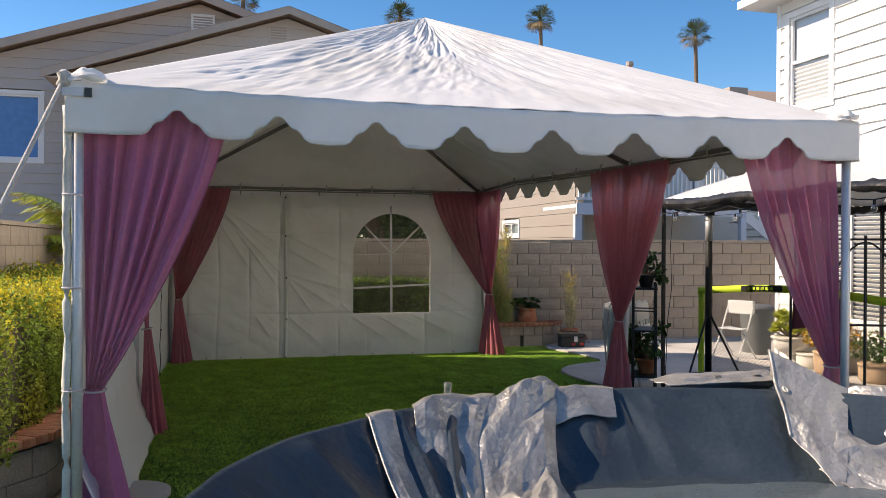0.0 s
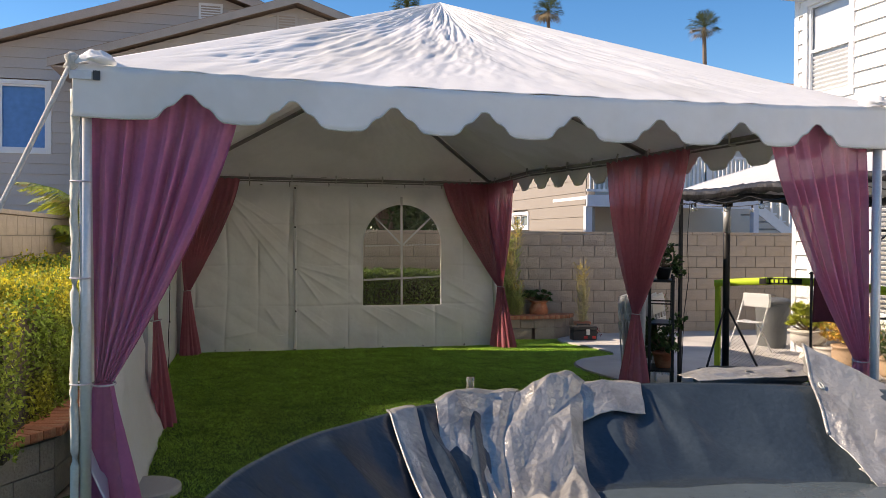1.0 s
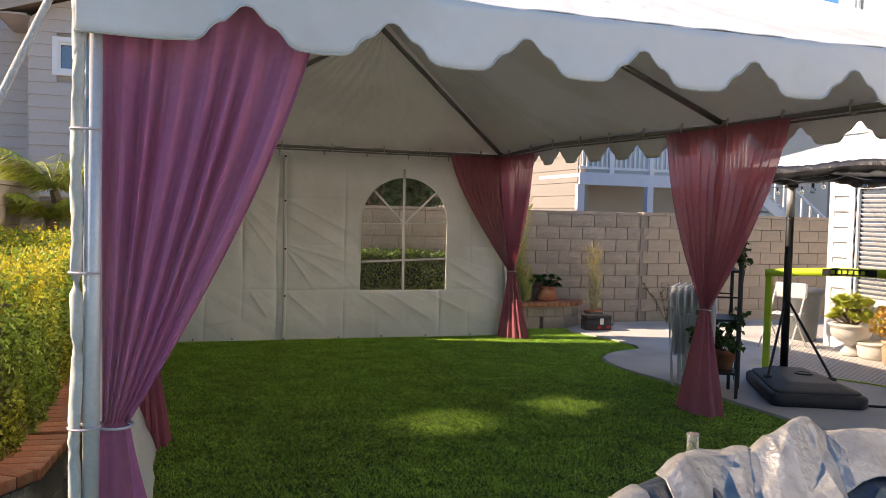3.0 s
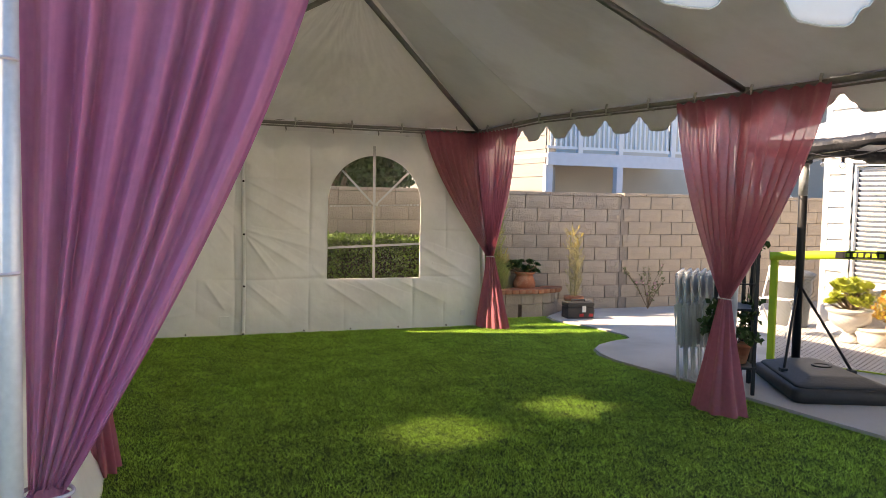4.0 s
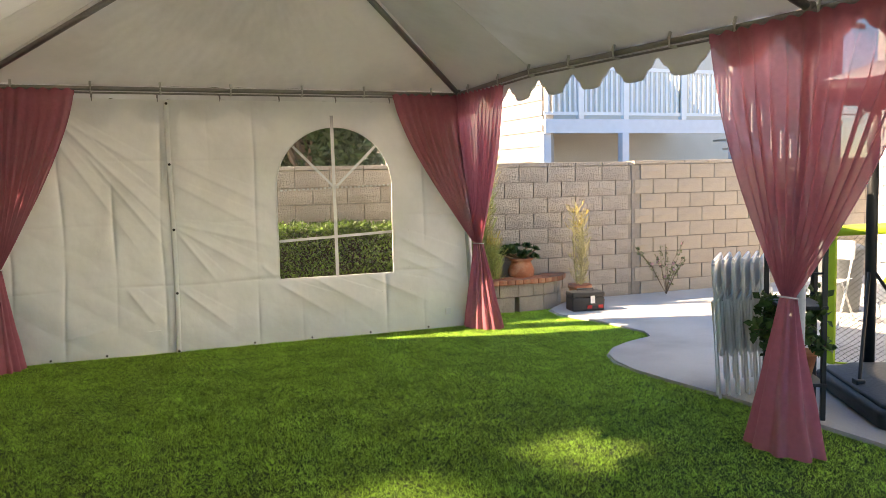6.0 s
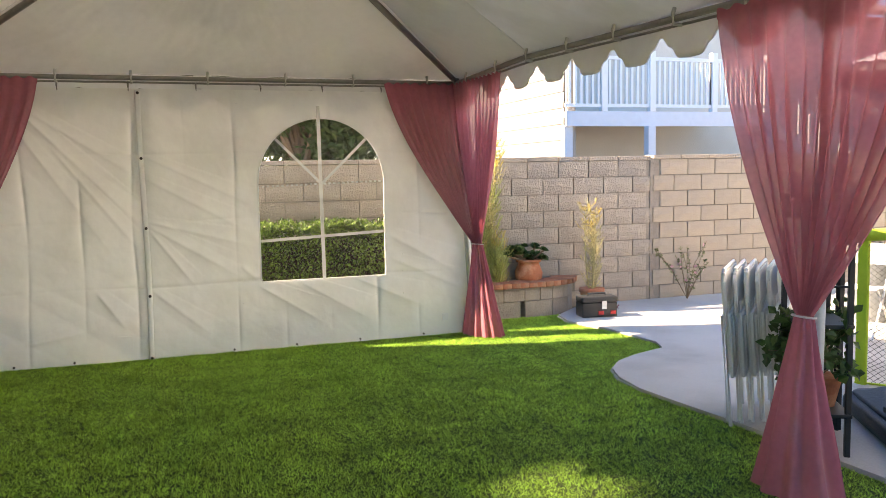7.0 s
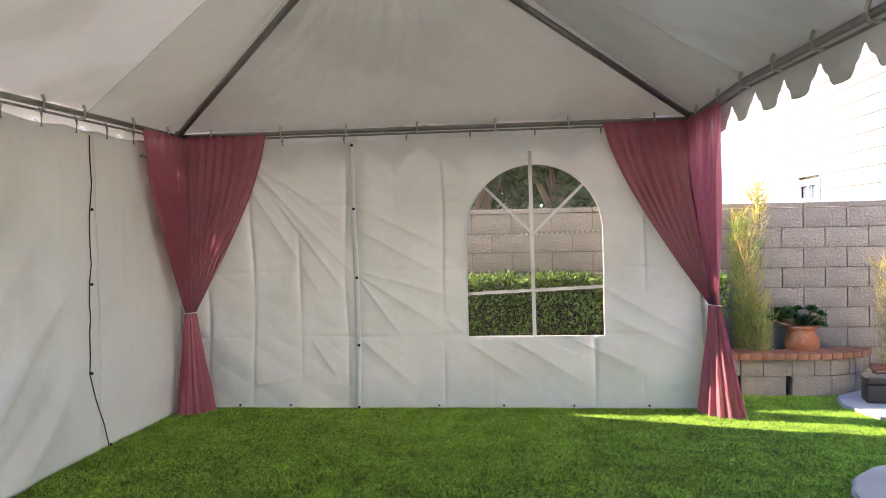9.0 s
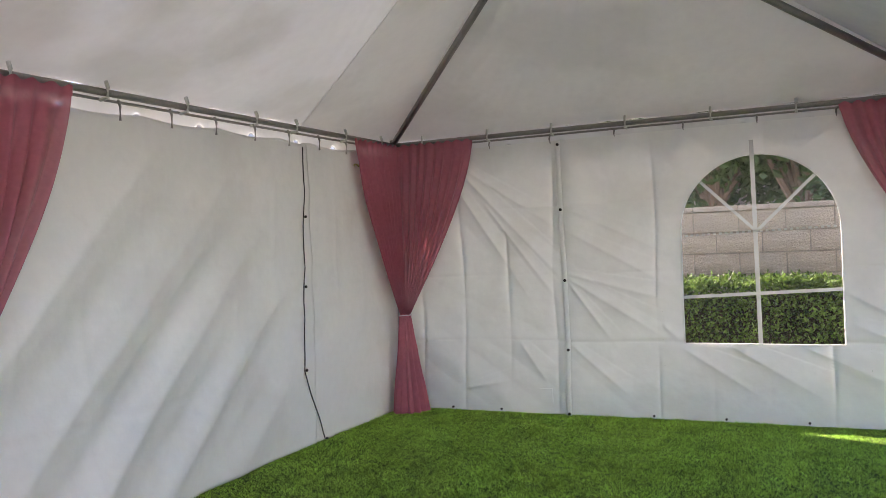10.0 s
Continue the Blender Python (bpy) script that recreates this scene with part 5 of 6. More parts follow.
feather_palm((-2.62, -0.6, 1.85), "small feathery palm with yellowing fronds", 8, 22, 0.95)
feather_palm((-2.62, -1.0, 1.55), "small feathery palm with orange dry fronds", 11, 12, 0.55)


def fan_palm(at, height, crown, seed):
    """A tall fan palm far away."""
    rng = random.Random(seed)
    t = thing("palm_tree", "tall slender fan palm far behind the houses", "palm tree", "distant fan palms")
    x, y, z = at
    part("trunk", new_tube([(x, y, -0.02), (x + 0.3, y, height * 0.5), (x, y, height)], 0.28, 8, taper=0.65), M_BARK, t)
    V, F, V2, F2 = [], [], [], []
    for i in range(60):
        a, e = rng.uniform(0, 2 * math.pi), rng.uniform(-0.75, 1.25)
        d = Vector((math.cos(a) * math.cos(e), math.sin(a) * math.cos(e), math.sin(e)))
        L = crown * rng.uniform(0.7, 1.05)
        s = d.cross(Vector((0, 0, 1))).normalized()
        up = s.cross(d)
        c = Vector((x, y, height)) + d * L * 0.45
        tgt, tf = (V2, F2) if e < -0.25 else (V, F)
        for k in range(11):
            b = (k - 5) / 5 * 1.25
            q = d * math.cos(b) + s * math.sin(b) + up * rng.uniform(-0.15, 0.1)
            w = s * 0.05 * crown
            j = len(tgt)
            tgt += [c, c + q * L * 0.4 + w * 0.5, c + q * L * 0.62 + Vector((0, 0, -0.1 * L)), c + q * L * 0.4 - w * 0.5]
            tf.append((j, j + 1, j + 2, j + 3))
        j = len(tgt)
        w = s * 0.02 * crown
        tgt += [Vector((x, y, height)) - w, c - w, c + w, Vector((x, y, height)) + w]
        tf.append((j, j + 1, j + 2, j + 3))
    soup("crown", V, F, M_FROND, t)
    soup("dry_foliage", V2, F2, M_DEADFROND, t, "dry hanging fronds")
    return t


fan_palm((0.56, 69.2, 0), 25.0, 1.7, 1)
fan_palm((15.63, 67.8, 0), 24.3, 1.7, 2)
fan_palm((29.0, 64.1, 0), 23.9, 1.75, 3)
fan_palm((42.4, 58.0, 0), 21.8, 1.8, 4)

# far roofs beyond the garden wall
hf = thing("house", "distant house with a brown shingle roof and vent pipes", "house")
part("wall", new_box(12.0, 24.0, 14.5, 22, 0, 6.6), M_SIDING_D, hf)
part("roof", plank(bmesh.new(), (11.5, 14.0, 6.7), (24.5, 14.0, 6.7), (0, 0, -0.15), (0, 4.2, 1.6)), M_SHINGLE, hf)
part("vent_pipe", new_tube([(13.59, 15.5, 6.9), (13.59, 15.5, 8.35)], 0.09, 10), M_TERRA, hf)
part("vent_cap", new_tube([(13.59, 15.5, 8.35), (13.59, 15.5, 8.5)], 0.14, 10), M_FASCIA, hf)
part("skylight", new_box(17.6, 18.4, 15.2, 16.0, 7.1, 7.75, 0.02), M_FASCIA, hf)


def tree(at, height, radius, n, seed, label):
    rng = random.Random(seed)
    t = thing("tree", label, "tree")
    bm = new_tube([(at[0], at[1], -0.02), (at[0] + 0.1, at[1], height * 0.35), (at[0], at[1], height * 0.65)], 0.16, 8, taper=0.5)
    part("trunk", bm, M_BARK, t)
    pts = []
    centres = []
    for i in range(22):
        a, r = rng.uniform(0, 6.28), radius * rng.uniform(0.2, 0.85)
        c = Vector((at[0] + r * math.cos(a), at[1] + r * math.sin(a), height * rng.uniform(0.48, 0.95)))
        centres.append(c)
        part("limb", new_tube([(at[0], at[1], height * 0.45), tuple((Vector((at[0], at[1], height * 0.55)) + c) / 2), tuple(c)], 0.05, 6, taper=0.3), M_BARK, t)
    for _ in range(n):
        c = rng.choice(centres)
        d = Vector((rng.gauss(0, 1), rng.gauss(0, 1), rng.gauss(0, 0.8)))
        pts.append(c + d.normalized() * radius * 0.42 * rng.random() ** 0.4)
    V, F = leaves(pts, 0.14, rng)
    soup("crown", V, F, M_LEAF, t)
    return t


tree((0.9, 3.6, 0), 4.0, 1.9, 15000, 21, "leafy green tree beyond the garden wall")
tree((1.95, 3.1, 0), 3.5, 1.15, 12000, 22, "leafy green tree beyond the garden wall")

# ---- back right planter ----
arc = [(3.05 + 0.02, 0.60), (3.5, 0.55), (3.95, 0.53), (4.30, 0.56), (4.55, 0.66), (4.70, 0.84), (4.74, 0.97)]
def rounded(line, steps=4):
    """Catmull-Rom points through a plan line."""
    p = [Vector((*q, 0)) for q in line]
    p = [p[0] * 2 - p[1]] + p + [p[-1] * 2 - p[-2]]
    out = []
    for a, b, c, d in zip(p, p[1:], p[2:], p[3:]):
        for k in range(steps):
            t = k / steps
            q = 0.5 * (2 * b + (c - a) * t + (2 * a - 5 * b + 4 * c - d) * t * t + (3 * b - a - 3 * c + d) * t ** 3)
            out.append((q.x, q.y))
    return out + [tuple(line[-1])]


raised_bed("planter_back", arc, 0.34, "curved block planter with a red brick cap", cap_line=rounded(arc))
lone("planter_back_soil", prism(bmesh.new(), [(3.05, 0.97), (3.05, 0.72), (3.95, 0.68), (4.35, 0.72), (4.6, 0.97)], 0.0, 0.31), M_SOIL_AND_SHADE, "dark planting soil", "soil", kind="structure")


def stick_plant(name, base, height, spread, n, label, seed, material, column=0.0):
    """A pencil shrub: a few leaning stems, each set with short forking sprigs all the way up. column: how far it keeps its width upwards."""
    rng = random.Random(seed)
    t = thing(name, label, "plant")
    green, tips = bmesh.new(), bmesh.new()
    base = Vector(base)
    stems = []
    for i in range(7):
        a, r = rng.uniform(0, 6.28), spread * rng.uniform(0.15, 0.8)
        top = height * rng.uniform(0.62, 1.0)
        line = [base + Vector((math.cos(a) * 0.03, math.sin(a) * 0.03, 0))]
        for k in range(1, 6):
            q = k / 5
            line.append(base + Vector((math.cos(a + 0.5 * q) * r * q ** 0.6 * (1 - (1 - column) * 0.45 * q), math.sin(a + 0.5 * q) * r * q ** 0.6 * (1 - (1 - column) * 0.45 * q), top * q)))
        part("stem", new_tube(line, 0.011, 5, taper=0.4), material, t)
        stems.append(line)
    for i in range(n):
        line = rng.choice(stems)
        q = rng.random() ** 0.8 * 4.999
        k = int(q)
        p = line[k].lerp(line[k + 1], q - k)
        a = rng.uniform(0, 6.28)
        L = rng.uniform(0.06, 0.15) * (0.7 + 0.5 * spread / 0.3)
        d = Vector((math.cos(a), math.sin(a), rng.uniform(-0.1, 0.9))).normalized()
        m = p + d * L * 0.55
        bm = tips if m.z - base.z > height * 0.74 and rng.random() < 0.7 else green
        tube(bm, [p, m, m + Vector((d.x * 0.5, d.y * 0.5, rng.uniform(0.5, 1.2))).normalized() * L * 0.6], 0.0036, 4, taper=0.7)
        if rng.random() < 0.6:
            a += rng.uniform(0.6, 1.6)
            tube(bm, [m, m + Vector((math.cos(a) * 0.6, math.sin(a) * 0.6, 0.8)).normalized() * L * 0.55], 0.0032, 4, taper=0.7)
    part("foliage", green, material, t)
    part("tip_foliage", tips, M_PENCIL_TIP, t, "orange-yellow young tips")
    return t


stick_plant("pencil_shrub", (3.58, 0.82, 0.31), 1.80, 0.24, 1000, "tall yellow-green pencil shrub in the planter", 4, M_PENCIL, 1.0)
stick_plant("pencil_shrub", (3.72, 0.76, 0.31), 0.62, 0.28, 330, "low straggly yellow pencil shrub in the planter", 14, M_PENCIL)


def pot(name, at, prof, material, label, soil_r, soil_z, n=24, wave=None):
    t = thing(name, label, "plant pot")
    body = part("body", new_lathe(prof, n, at, wave), material, t, smooth=True)
    part("soil", new_lathe([(soil_r, soil_z - 0.004), (soil_r * 0.98, soil_z)], 16, at), M_SOIL_AND_SHADE, t)
    return t


def rosettes(bm_pts, seed, r=0.07, n_leaf=13):
    """Fleshy rosettes: rings of cupped leaves at the given points. Returns vertices and faces."""
    rng = random.Random(seed)
    V, F = [], []
    for c in bm_pts:
        c = Vector(c)
        tilt = Vector((rng.gauss(0, 0.4), rng.gauss(0, 0.4) - 0.2, 1)).normalized()
        s = tilt.cross(Vector((1, 0, 0))).normalized()
        t = tilt.cross(s)
        for ringi, (rr, up) in enumerate(((1.0, 0.25), (0.7, 0.6), (0.4, 0.95))):
            for k in range(n_leaf - 3 * ringi):
                a = 6.283 * (k + 0.5 * ringi) / (n_leaf - 3 * ringi)
                d = (s * math.cos(a) + t * math.sin(a)) * rr + tilt * up
                d = d.normalized() * r * (1.1 - 0.2 * ringi) * rng.uniform(0.85, 1.15)
                w = (tilt.cross(d)).normalized() * r * 0.26
                i = len(V)
                V += [c, c + d * 0.6 + w, c + d + tilt * r * 0.15, c + d * 0.6 - w]
                F.append((i, i + 1, i + 2, i + 3))
    return V, F


def succulent(name, pts, r, seed, material, label, stems_from=None):
    t = thing(name, label, "plant")
    V, F = rosettes(pts, seed, r)
    soup("rosette_foliage", V, F, material, t)
    if stems_from is not None:
        for p in pts:
            bm = bmesh.new()
            tube(bm, [stems_from, tuple((Vector(stems_from) + Vector(p)) / 2 + Vector((0, 0, -0.02))), p], 0.010, 5)
            part("stem", bm, M_TWIG, t)
    return t


strawberry = [(0.05, 0), (0.09, 0.01), (0.135, 0.09), (0.14, 0.14), (0.11, 0.21), (0.10, 0.235), (0.125, 0.245), (0.125, 0.265), (0.09, 0.265)]
strawberry = [(r * 1.15, z * 1.2) for r, z in strawberry]
pot("strawberry_pot", (4.12, 0.80, 0.31), strawberry, M_TERRA, "terracotta pocket pot in the planter", 0.10, 0.312)
rng = random.Random(31)
succulent("succulent", [(4.02 + rng.uniform(-0.20, 0.24), 0.80 + rng.uniform(-0.12, 0.12), 0.665 + rng.uniform(-0.03, 0.10)) for _ in range(26)], 0.065, 3, M_LEAF, "green rosette succulent in the terracotta pot", (4.12, 0.80, 0.625))
tb = [(0.10, 0), (0.13, 0.16), (0.145, 0.17), (0.145, 0.20), (0.12, 0.20)]
pot("terracotta_pot", (4.78, 0.52, 0.03), [(r * 1.0, z * 1.3) for r, z in tb], M_TERRA, "round terracotta pot on the patio", 0.12, 0.255)
stick_plant("pencil_shrub", (4.78, 0.52, 0.28), 0.96, 0.21, 270, "straw-yellow pencil shrub in a terracotta pot", 24, M_PENCIL_DRY)

# tool box
box_t = thing("tool_box", "black plastic tool box with red latches on the patio", "tool box", at=(4.66, 0.20, 0.03), turn=-8)
part("body", new_box(-0.2, 0.2, -0.11, 0.11, 0, 0.16, 0.015), M_BLACKPL, box_t)
part("lid", new_box(-0.205, 0.205, -0.115, 0.115, 0.163, 0.225, 0.02), M_BLACKPL, box_t)
part("handle", new_tube([(-0.1, 0, 0.222), (-0.1, 0, 0.25), (0.1, 0, 0.25), (0.1, 0, 0.222)], 0.011, 8), M_GREYPL, box_t)
part("label_plate", new_box(0.02, 0.075, -0.119, -0.113, 0.09, 0.18, 0.001), M_WHITEPL, box_t)
for x in (-0.02, 0.12):
    part("latch", new_box(x, x + 0.06, -0.121, -0.11, 0.03, 0.07, 0.003), M_RED, box_t, "red latch")
rng = random.Random(9)
V, F = leaves([(4.98 + rng.gauss(0, 0.05), 0.52 + rng.gauss(0, 0.05), 0.05 + abs(rng.gauss(0, 0.045))) for _ in range(160)], 0.04, rng)
rp = thing("red_plant", "small dark red seedling beside the tool box", "plant")
soup("foliage", V, F, mat("dark red leaf", (0.22, 0.02, 0.03), 0.6, island=0.4), rp)

# rose bush by the wall joint
rng = random.Random(77)
rose = thing("rose_bush", "thin rose bush with sparse leaves by the wall", "bush")
bm = bmesh.new()
tips = []
for i in range(13):
    a, L = rng.uniform(0, 6.28), rng.uniform(0.35, 0.72)
    p = Vector((6.25, 0.78, 0.03))
    q = p + Vector((0.35 * math.cos(a) * L, 0.12 * math.sin(a), L * 0.6))
    r_ = q + Vector((0.35 * math.cos(a + 0.4) * L, 0.1 * math.sin(a), L * 0.4))
    tube(bm, [p, q, r_], 0.004, 5, taper=0.5)
    tips += [q.lerp(r_, rng.random()) for _ in range(9)] + [p.lerp(q, rng.uniform(0.5, 1)) for _ in range(3)]
part("branchwork", bm, M_TWIG, rose)
V, F = leaves(tips * 2, 0.036, rng)
soup("foliage", V, F, M_ROSELEAF, rose)
V, F = leaves([rng.choice(tips) for _ in range(18)], 0.05, rng, aspect=0.9)
soup("blossom", V, F, mat("pale pink petal", (0.6, 0.35, 0.36), 0.7), rose)


# ---- plant stand and folded chairs by the middle post ----
stand = thing("plant_stand", "black metal plant stand with shelves beside the curtain", "plant stand", at=(3.69, -4.05, 0.03), turn=62)
for x in (-0.22, 0.22):
    for y in (-0.12, 0.12):
        part("leg", new_box(x - 0.015, x + 0.015, y - 0.015, y + 0.015, 0, 1.25, 0.003), M_BLACK, stand)
for z in (0.22, 0.72, 1.18):
    part("shelf", new_box(-0.24, 0.24, -0.14, 0.14, z, z + 0.022, 0.004), M_BLACK, stand)
for x in (-0.22, 0.22):
    part("side_rail", new_tube([(x, -0.12, 0.95), (x, 0.12, 0.95)], 0.008, 6), M_BLACK, stand)


def potted(at, r, h, foliage, n, spread, size, seed, label, clay=M_TERRA, pot_label="terracotta flower pot on the plant stand"):
    rng = random.Random(seed)
    pot("flower_pot", at, [(r * 0.7, 0), (r, h * 0.85), (r * 1.08, h * 0.86), (r * 1.08, h), (r * 0.92, h)], clay, pot_label, r * 0.92, h - 0.003, 18)
    t = thing("potted_plant", label, "plant")
    pts = []
    bm = bmesh.new()
    for i in range(16):
        a, L = rng.uniform(0, 6.28), rng.uniform(0.5, 1)
        tip = Vector((at[0] + spread * L * math.cos(a), at[1] + spread * L * math.sin(a), at[2] + h + spread * rng.uniform(-0.35, 1.1)))
        root = Vector((at[0], at[1], at[2] + h))
        midp = (root + tip) / 2 + Vector((0, 0, 0.06))
        tube(bm, [root, midp, tip], 0.006, 4, taper=0.5)
        pts += [midp.lerp(tip, rng.random()) + Vector((rng.gauss(0, 0.03), rng.gauss(0, 0.03), rng.gauss(0, 0.03))) for _ in range(n // 16)]
    part("branchwork", bm, M_TWIG, t)
    V, F = leaves(pts, size, rng, aspect=0.75)
    soup("foliage", V, F, foliage, t)


potted((3.70, -4.09, 0.274), 0.11, 0.17, M_LEAF, 760, 0.31, 0.062, 41, "jade plant with thick dark green leaves on the stand")
potted((3.70, -4.07, 1.234), 0.09, 0.13, M_LEAF, 320, 0.24, 0.055, 43, "dark green plant on the top shelf of the stand", M_BLACKPL, "black plastic flower pot on the plant stand")


def folding_chair(folded, label):
    """A white folding chair with tube frame; standing open, or folded flat. Faces -y."""
    c = thing("folding_chair", label, "chair", "folding chairs")
    if folded:
        fr = [(-0.22, 0, 0.0), (-0.22, 0, 0.92), (-0.17, 0, 0.99), (0.17, 0, 0.99), (0.22, 0, 0.92), (0.22, 0, 0.0)]
        part("frame", new_tube(fr, 0.012, 8), M_WHITEPL, c)
        part("rear_leg", new_tube([(-0.19, 0.022, 0.02), (-0.19, 0.022, 0.7), (0.19, 0.022, 0.7), (0.19, 0.022, 0.02)], 0.010, 8), M_WHITEPL, c)
        part("seat", new_box(-0.19, 0.19, -0.03, -0.008, 0.3, 0.72, 0.01), M_WHITEPL, c)
        part("backrest", new_box(-0.2, 0.2, -0.014, 0.014, 0.78, 0.98, 0.012), M_WHITEPL, c)
        for x in (-0.15, -0.05, 0.05, 0.15):
            part("slat", new_box(x - 0.018, x + 0.018, -0.006, 0.006, 0.32, 0.78, 0.003), M_WHITEPL, c)
    else:
        for x in (-0.21, 0.21):
            part("front_leg", new_tube([(x, -0.25, 0.0), (x, 0.0, 0.44), (x, 0.16, 0.80)], 0.012, 8), M_WHITEPL, c)
            part("rear_leg", new_tube([(x * 0.9, 0.26, 0.0), (x * 0.9, -0.12, 0.46)], 0.012, 8), M_WHITEPL, c)
        part("seat", new_sheet(lambda u, v: Vector(((u - 0.5) * 0.39, -0.2 + 0.38 * v, 0.455 - 0.02 * math.sin(math.pi * u) * v + 0.01 * v)), 8, 8), M_WHITEPL, c, smooth=True)
        part("backrest", new_box(-0.215, 0.215, 0.13, 0.185, 0.66, 0.86, 0.02), M_WHITEPL, c)
        part("crossbar", new_tube([(-0.19, 0.2, 0.08), (0.19, 0.2, 0.08)], 0.008, 6), M_WHITEPL, c)
    return c


ch = folding_chair(True, "white folding chair, folded and leaning in a row")
lean = lambda k: pose(3.66 + 0.075 * k, -3.42 - 0.012 * k, 0.03, 0, 0, -20) @ pose(0, 0, 0, -3, -4, 62)
ch.matrix_basis = lean(0)
for k in range(1, 6):
    copy_thing(ch, lean(k))
oc = folding_chair(False, "white folding chair standing open behind the net")
oc.matrix_basis = pose(6.42, -1.72, 0.03, 0, 0, -68)

# bin
bn = thing("trash_bin", "dark grey ribbed plastic bin with a lid", "bin", at=(7.16, -1.20, 0.03))
part("body", new_lathe([(0.2, 0), (0.205, 0.02), (0.25, 0.64), (0.27, 0.65), (0.27, 0.68), (0.24, 0.68)], 36, (0, 0, 0), lambda a, z: 0.015 * (math.sin(18 * a) > 0) if 0.05 < z < 0.62 else 0), M_GALV, bn)
part("lid", new_lathe([(0.285, 0.682), (0.285, 0.72), (0.2, 0.755), (0.03, 0.765)], 32), M_GALV, bn, smooth=True)
part("handle", new_tube([(-0.06, 0, 0.76), (-0.05, 0, 0.8), (0.05, 0, 0.8), (0.06, 0, 0.76)], 0.012, 6), M_GALV, bn)

# ---- basketball stand ----
bb = thing("basketball_stand", "black portable basketball stand with a moulded base", "basketball stand", at=(4.46, -4.25, 0.03), turn=66)


def base_loft(profile, half_l, w0, w1, corner):
    """Rounded trapezoid rings (inset, height) skinned into a moulded shell, closed on top."""
    bm = bmesh.new()
    rings = []
    for inset, z in profile:
        ring = []
        r = max(0.02, corner - 0.4 * inset)
        for sx, sy, a0 in ((1, 1, 0), (-1, 1, 90), (-1, -1, 180), (1, -1, 270)):
            hw = (w1 if sx > 0 else w0) - inset - r
            for k in range(6):
                a = radians(a0 + 18 * k)
                ring.append(bm.verts.new((sx * (half_l - inset - r) + r * math.cos(a), sy * hw + r * math.sin(a), z)))
        rings.append(ring)
    for p, q in zip(rings, rings[1:]):
        for k in range(len(p)):
            j = (k + 1) % len(p)
            bm.faces.new((p[k], p[j], q[j], q[k]))
    bm.faces.new(rings[-1])
    bm.faces.new(rings[0][::-1])
    return bm


part("base_lower", base_loft(((0.02, 0.0), (0.0, 0.02), (0.0, 0.085), (0.008, 0.105), (0.03, 0.118), (0.05, 0.12)), 0.63, 0.43, 0.36, 0.09), M_BLACKPL, bb, smooth=True)
# upper shell greyer than the lower: sky reflection put into its colour
part("base_upper_sky_tone", base_loft(((0.045, 0.118), (0.047, 0.135), (0.06, 0.145), (0.12, 0.158), (0.19, 0.19), (0.22, 0.196), (0.26, 0.196)), 0.63, 0.43, 0.36, 0.10), M_GREYPL, bb, smooth=True)
part("fill_cap", new_lathe([(0.085, 0.182), (0.085, 0.194), (0.07, 0.196), (0.06, 0.188)], 20, (0.03, -0.05, 0.012)), M_BLACK, bb)
px = 0.50
part("pole", new_tube([(px, 0, 0.10), (px, 0, 1.3), (px, 0, 2.36)], 0.040, 14), M_BLACK, bb, smooth=True)
part("pole_sleeve", new_tube([(px, 0, 1.72), (px, 0, 2.02)], 0.044, 14), M_GREYMETAL, bb, "worn silver pole section", smooth=True)
part("height_bracket", new_box(px - 0.055, px + 0.055, -0.055, 0.055, 2.02, 2.10, 0.01), M_BLACK, bb)
for y in (-0.30, 0.30):
    part("strut", new_tube([(px - 0.02, 0.02 * (1 if y > 0 else -1), 0.85), (-0.02, y, 0.16)], 0.013, 8), M_BLACK, bb)
    part("strut_foot", new_box(-0.05, 0.03, y - 0.03, y + 0.03, 0.11, 0.18, 0.008), M_BLACKPL, bb)
lone("cable", new_tube([(4.45, -4.75, 0.045), (4.9, -4.95, 0.04), (5.4, -5.1, 0.04), (6.6, -5.6, 0.04), (7.0, -6.4, 0.04)], 0.012, 6), M_BLACK, "black cable lying across the patio", "cable")
lone("hose", new_tube([(4.30, -3.6, 2.1), (4.26, -3.62, 1.7), (4.29, -3.6, 1.2), (4.25, -3.58, 0.8), (4.24, -3.55, 0.035)], 0.0045, 6), M_BLACK, "thin cord hanging beside the pole", "cord")

# ---- goal net ----
goal = thing("soccer_goal", "lime green pop-up goal with black net", "goal")
GA, GB = Vector((4.96, -3.10, 0.03)), Vector((5.60, -6.0, 0.03))
gd = (GB - GA).normalized()
gn = Vector((-gd.y, gd.x, 0))
GH = 1.14
part("upright", plank(bmesh.new(), GA, GA + gd * 0.075, (0, 0, GH), gn * 0.03), M_LIME, goal)
part("upright", plank(bmesh.new(), GB, GB - gd * 0.075, (0, 0, GH - 0.06), gn * 0.03), M_LIME, goal)
GL = (GB - GA).length


def bar_pt(s):
    return GA + gd * (GL * s) + Vector((0, 0, GH + 0.10 * math.sin(math.pi * s) - 0.03 * s))


bm = bmesh.new()
sheet(bm, lambda u, v: bar_pt(u) + Vector((0, 0, -0.085 * v)), 40, 1)
solid(part("crossbar", bm, M_LIME, goal, smooth=True), 0.03)
bm = bmesh.new()
sheet(bm, lambda u, v: bar_pt(0.24 + 0.20 * u) - gn * 0.021 + Vector((0, 0, -0.008 - 0.066 * v)), 8, 1)
lab = part("label_patch", bm, M_BLACK, goal, "black woven patch")
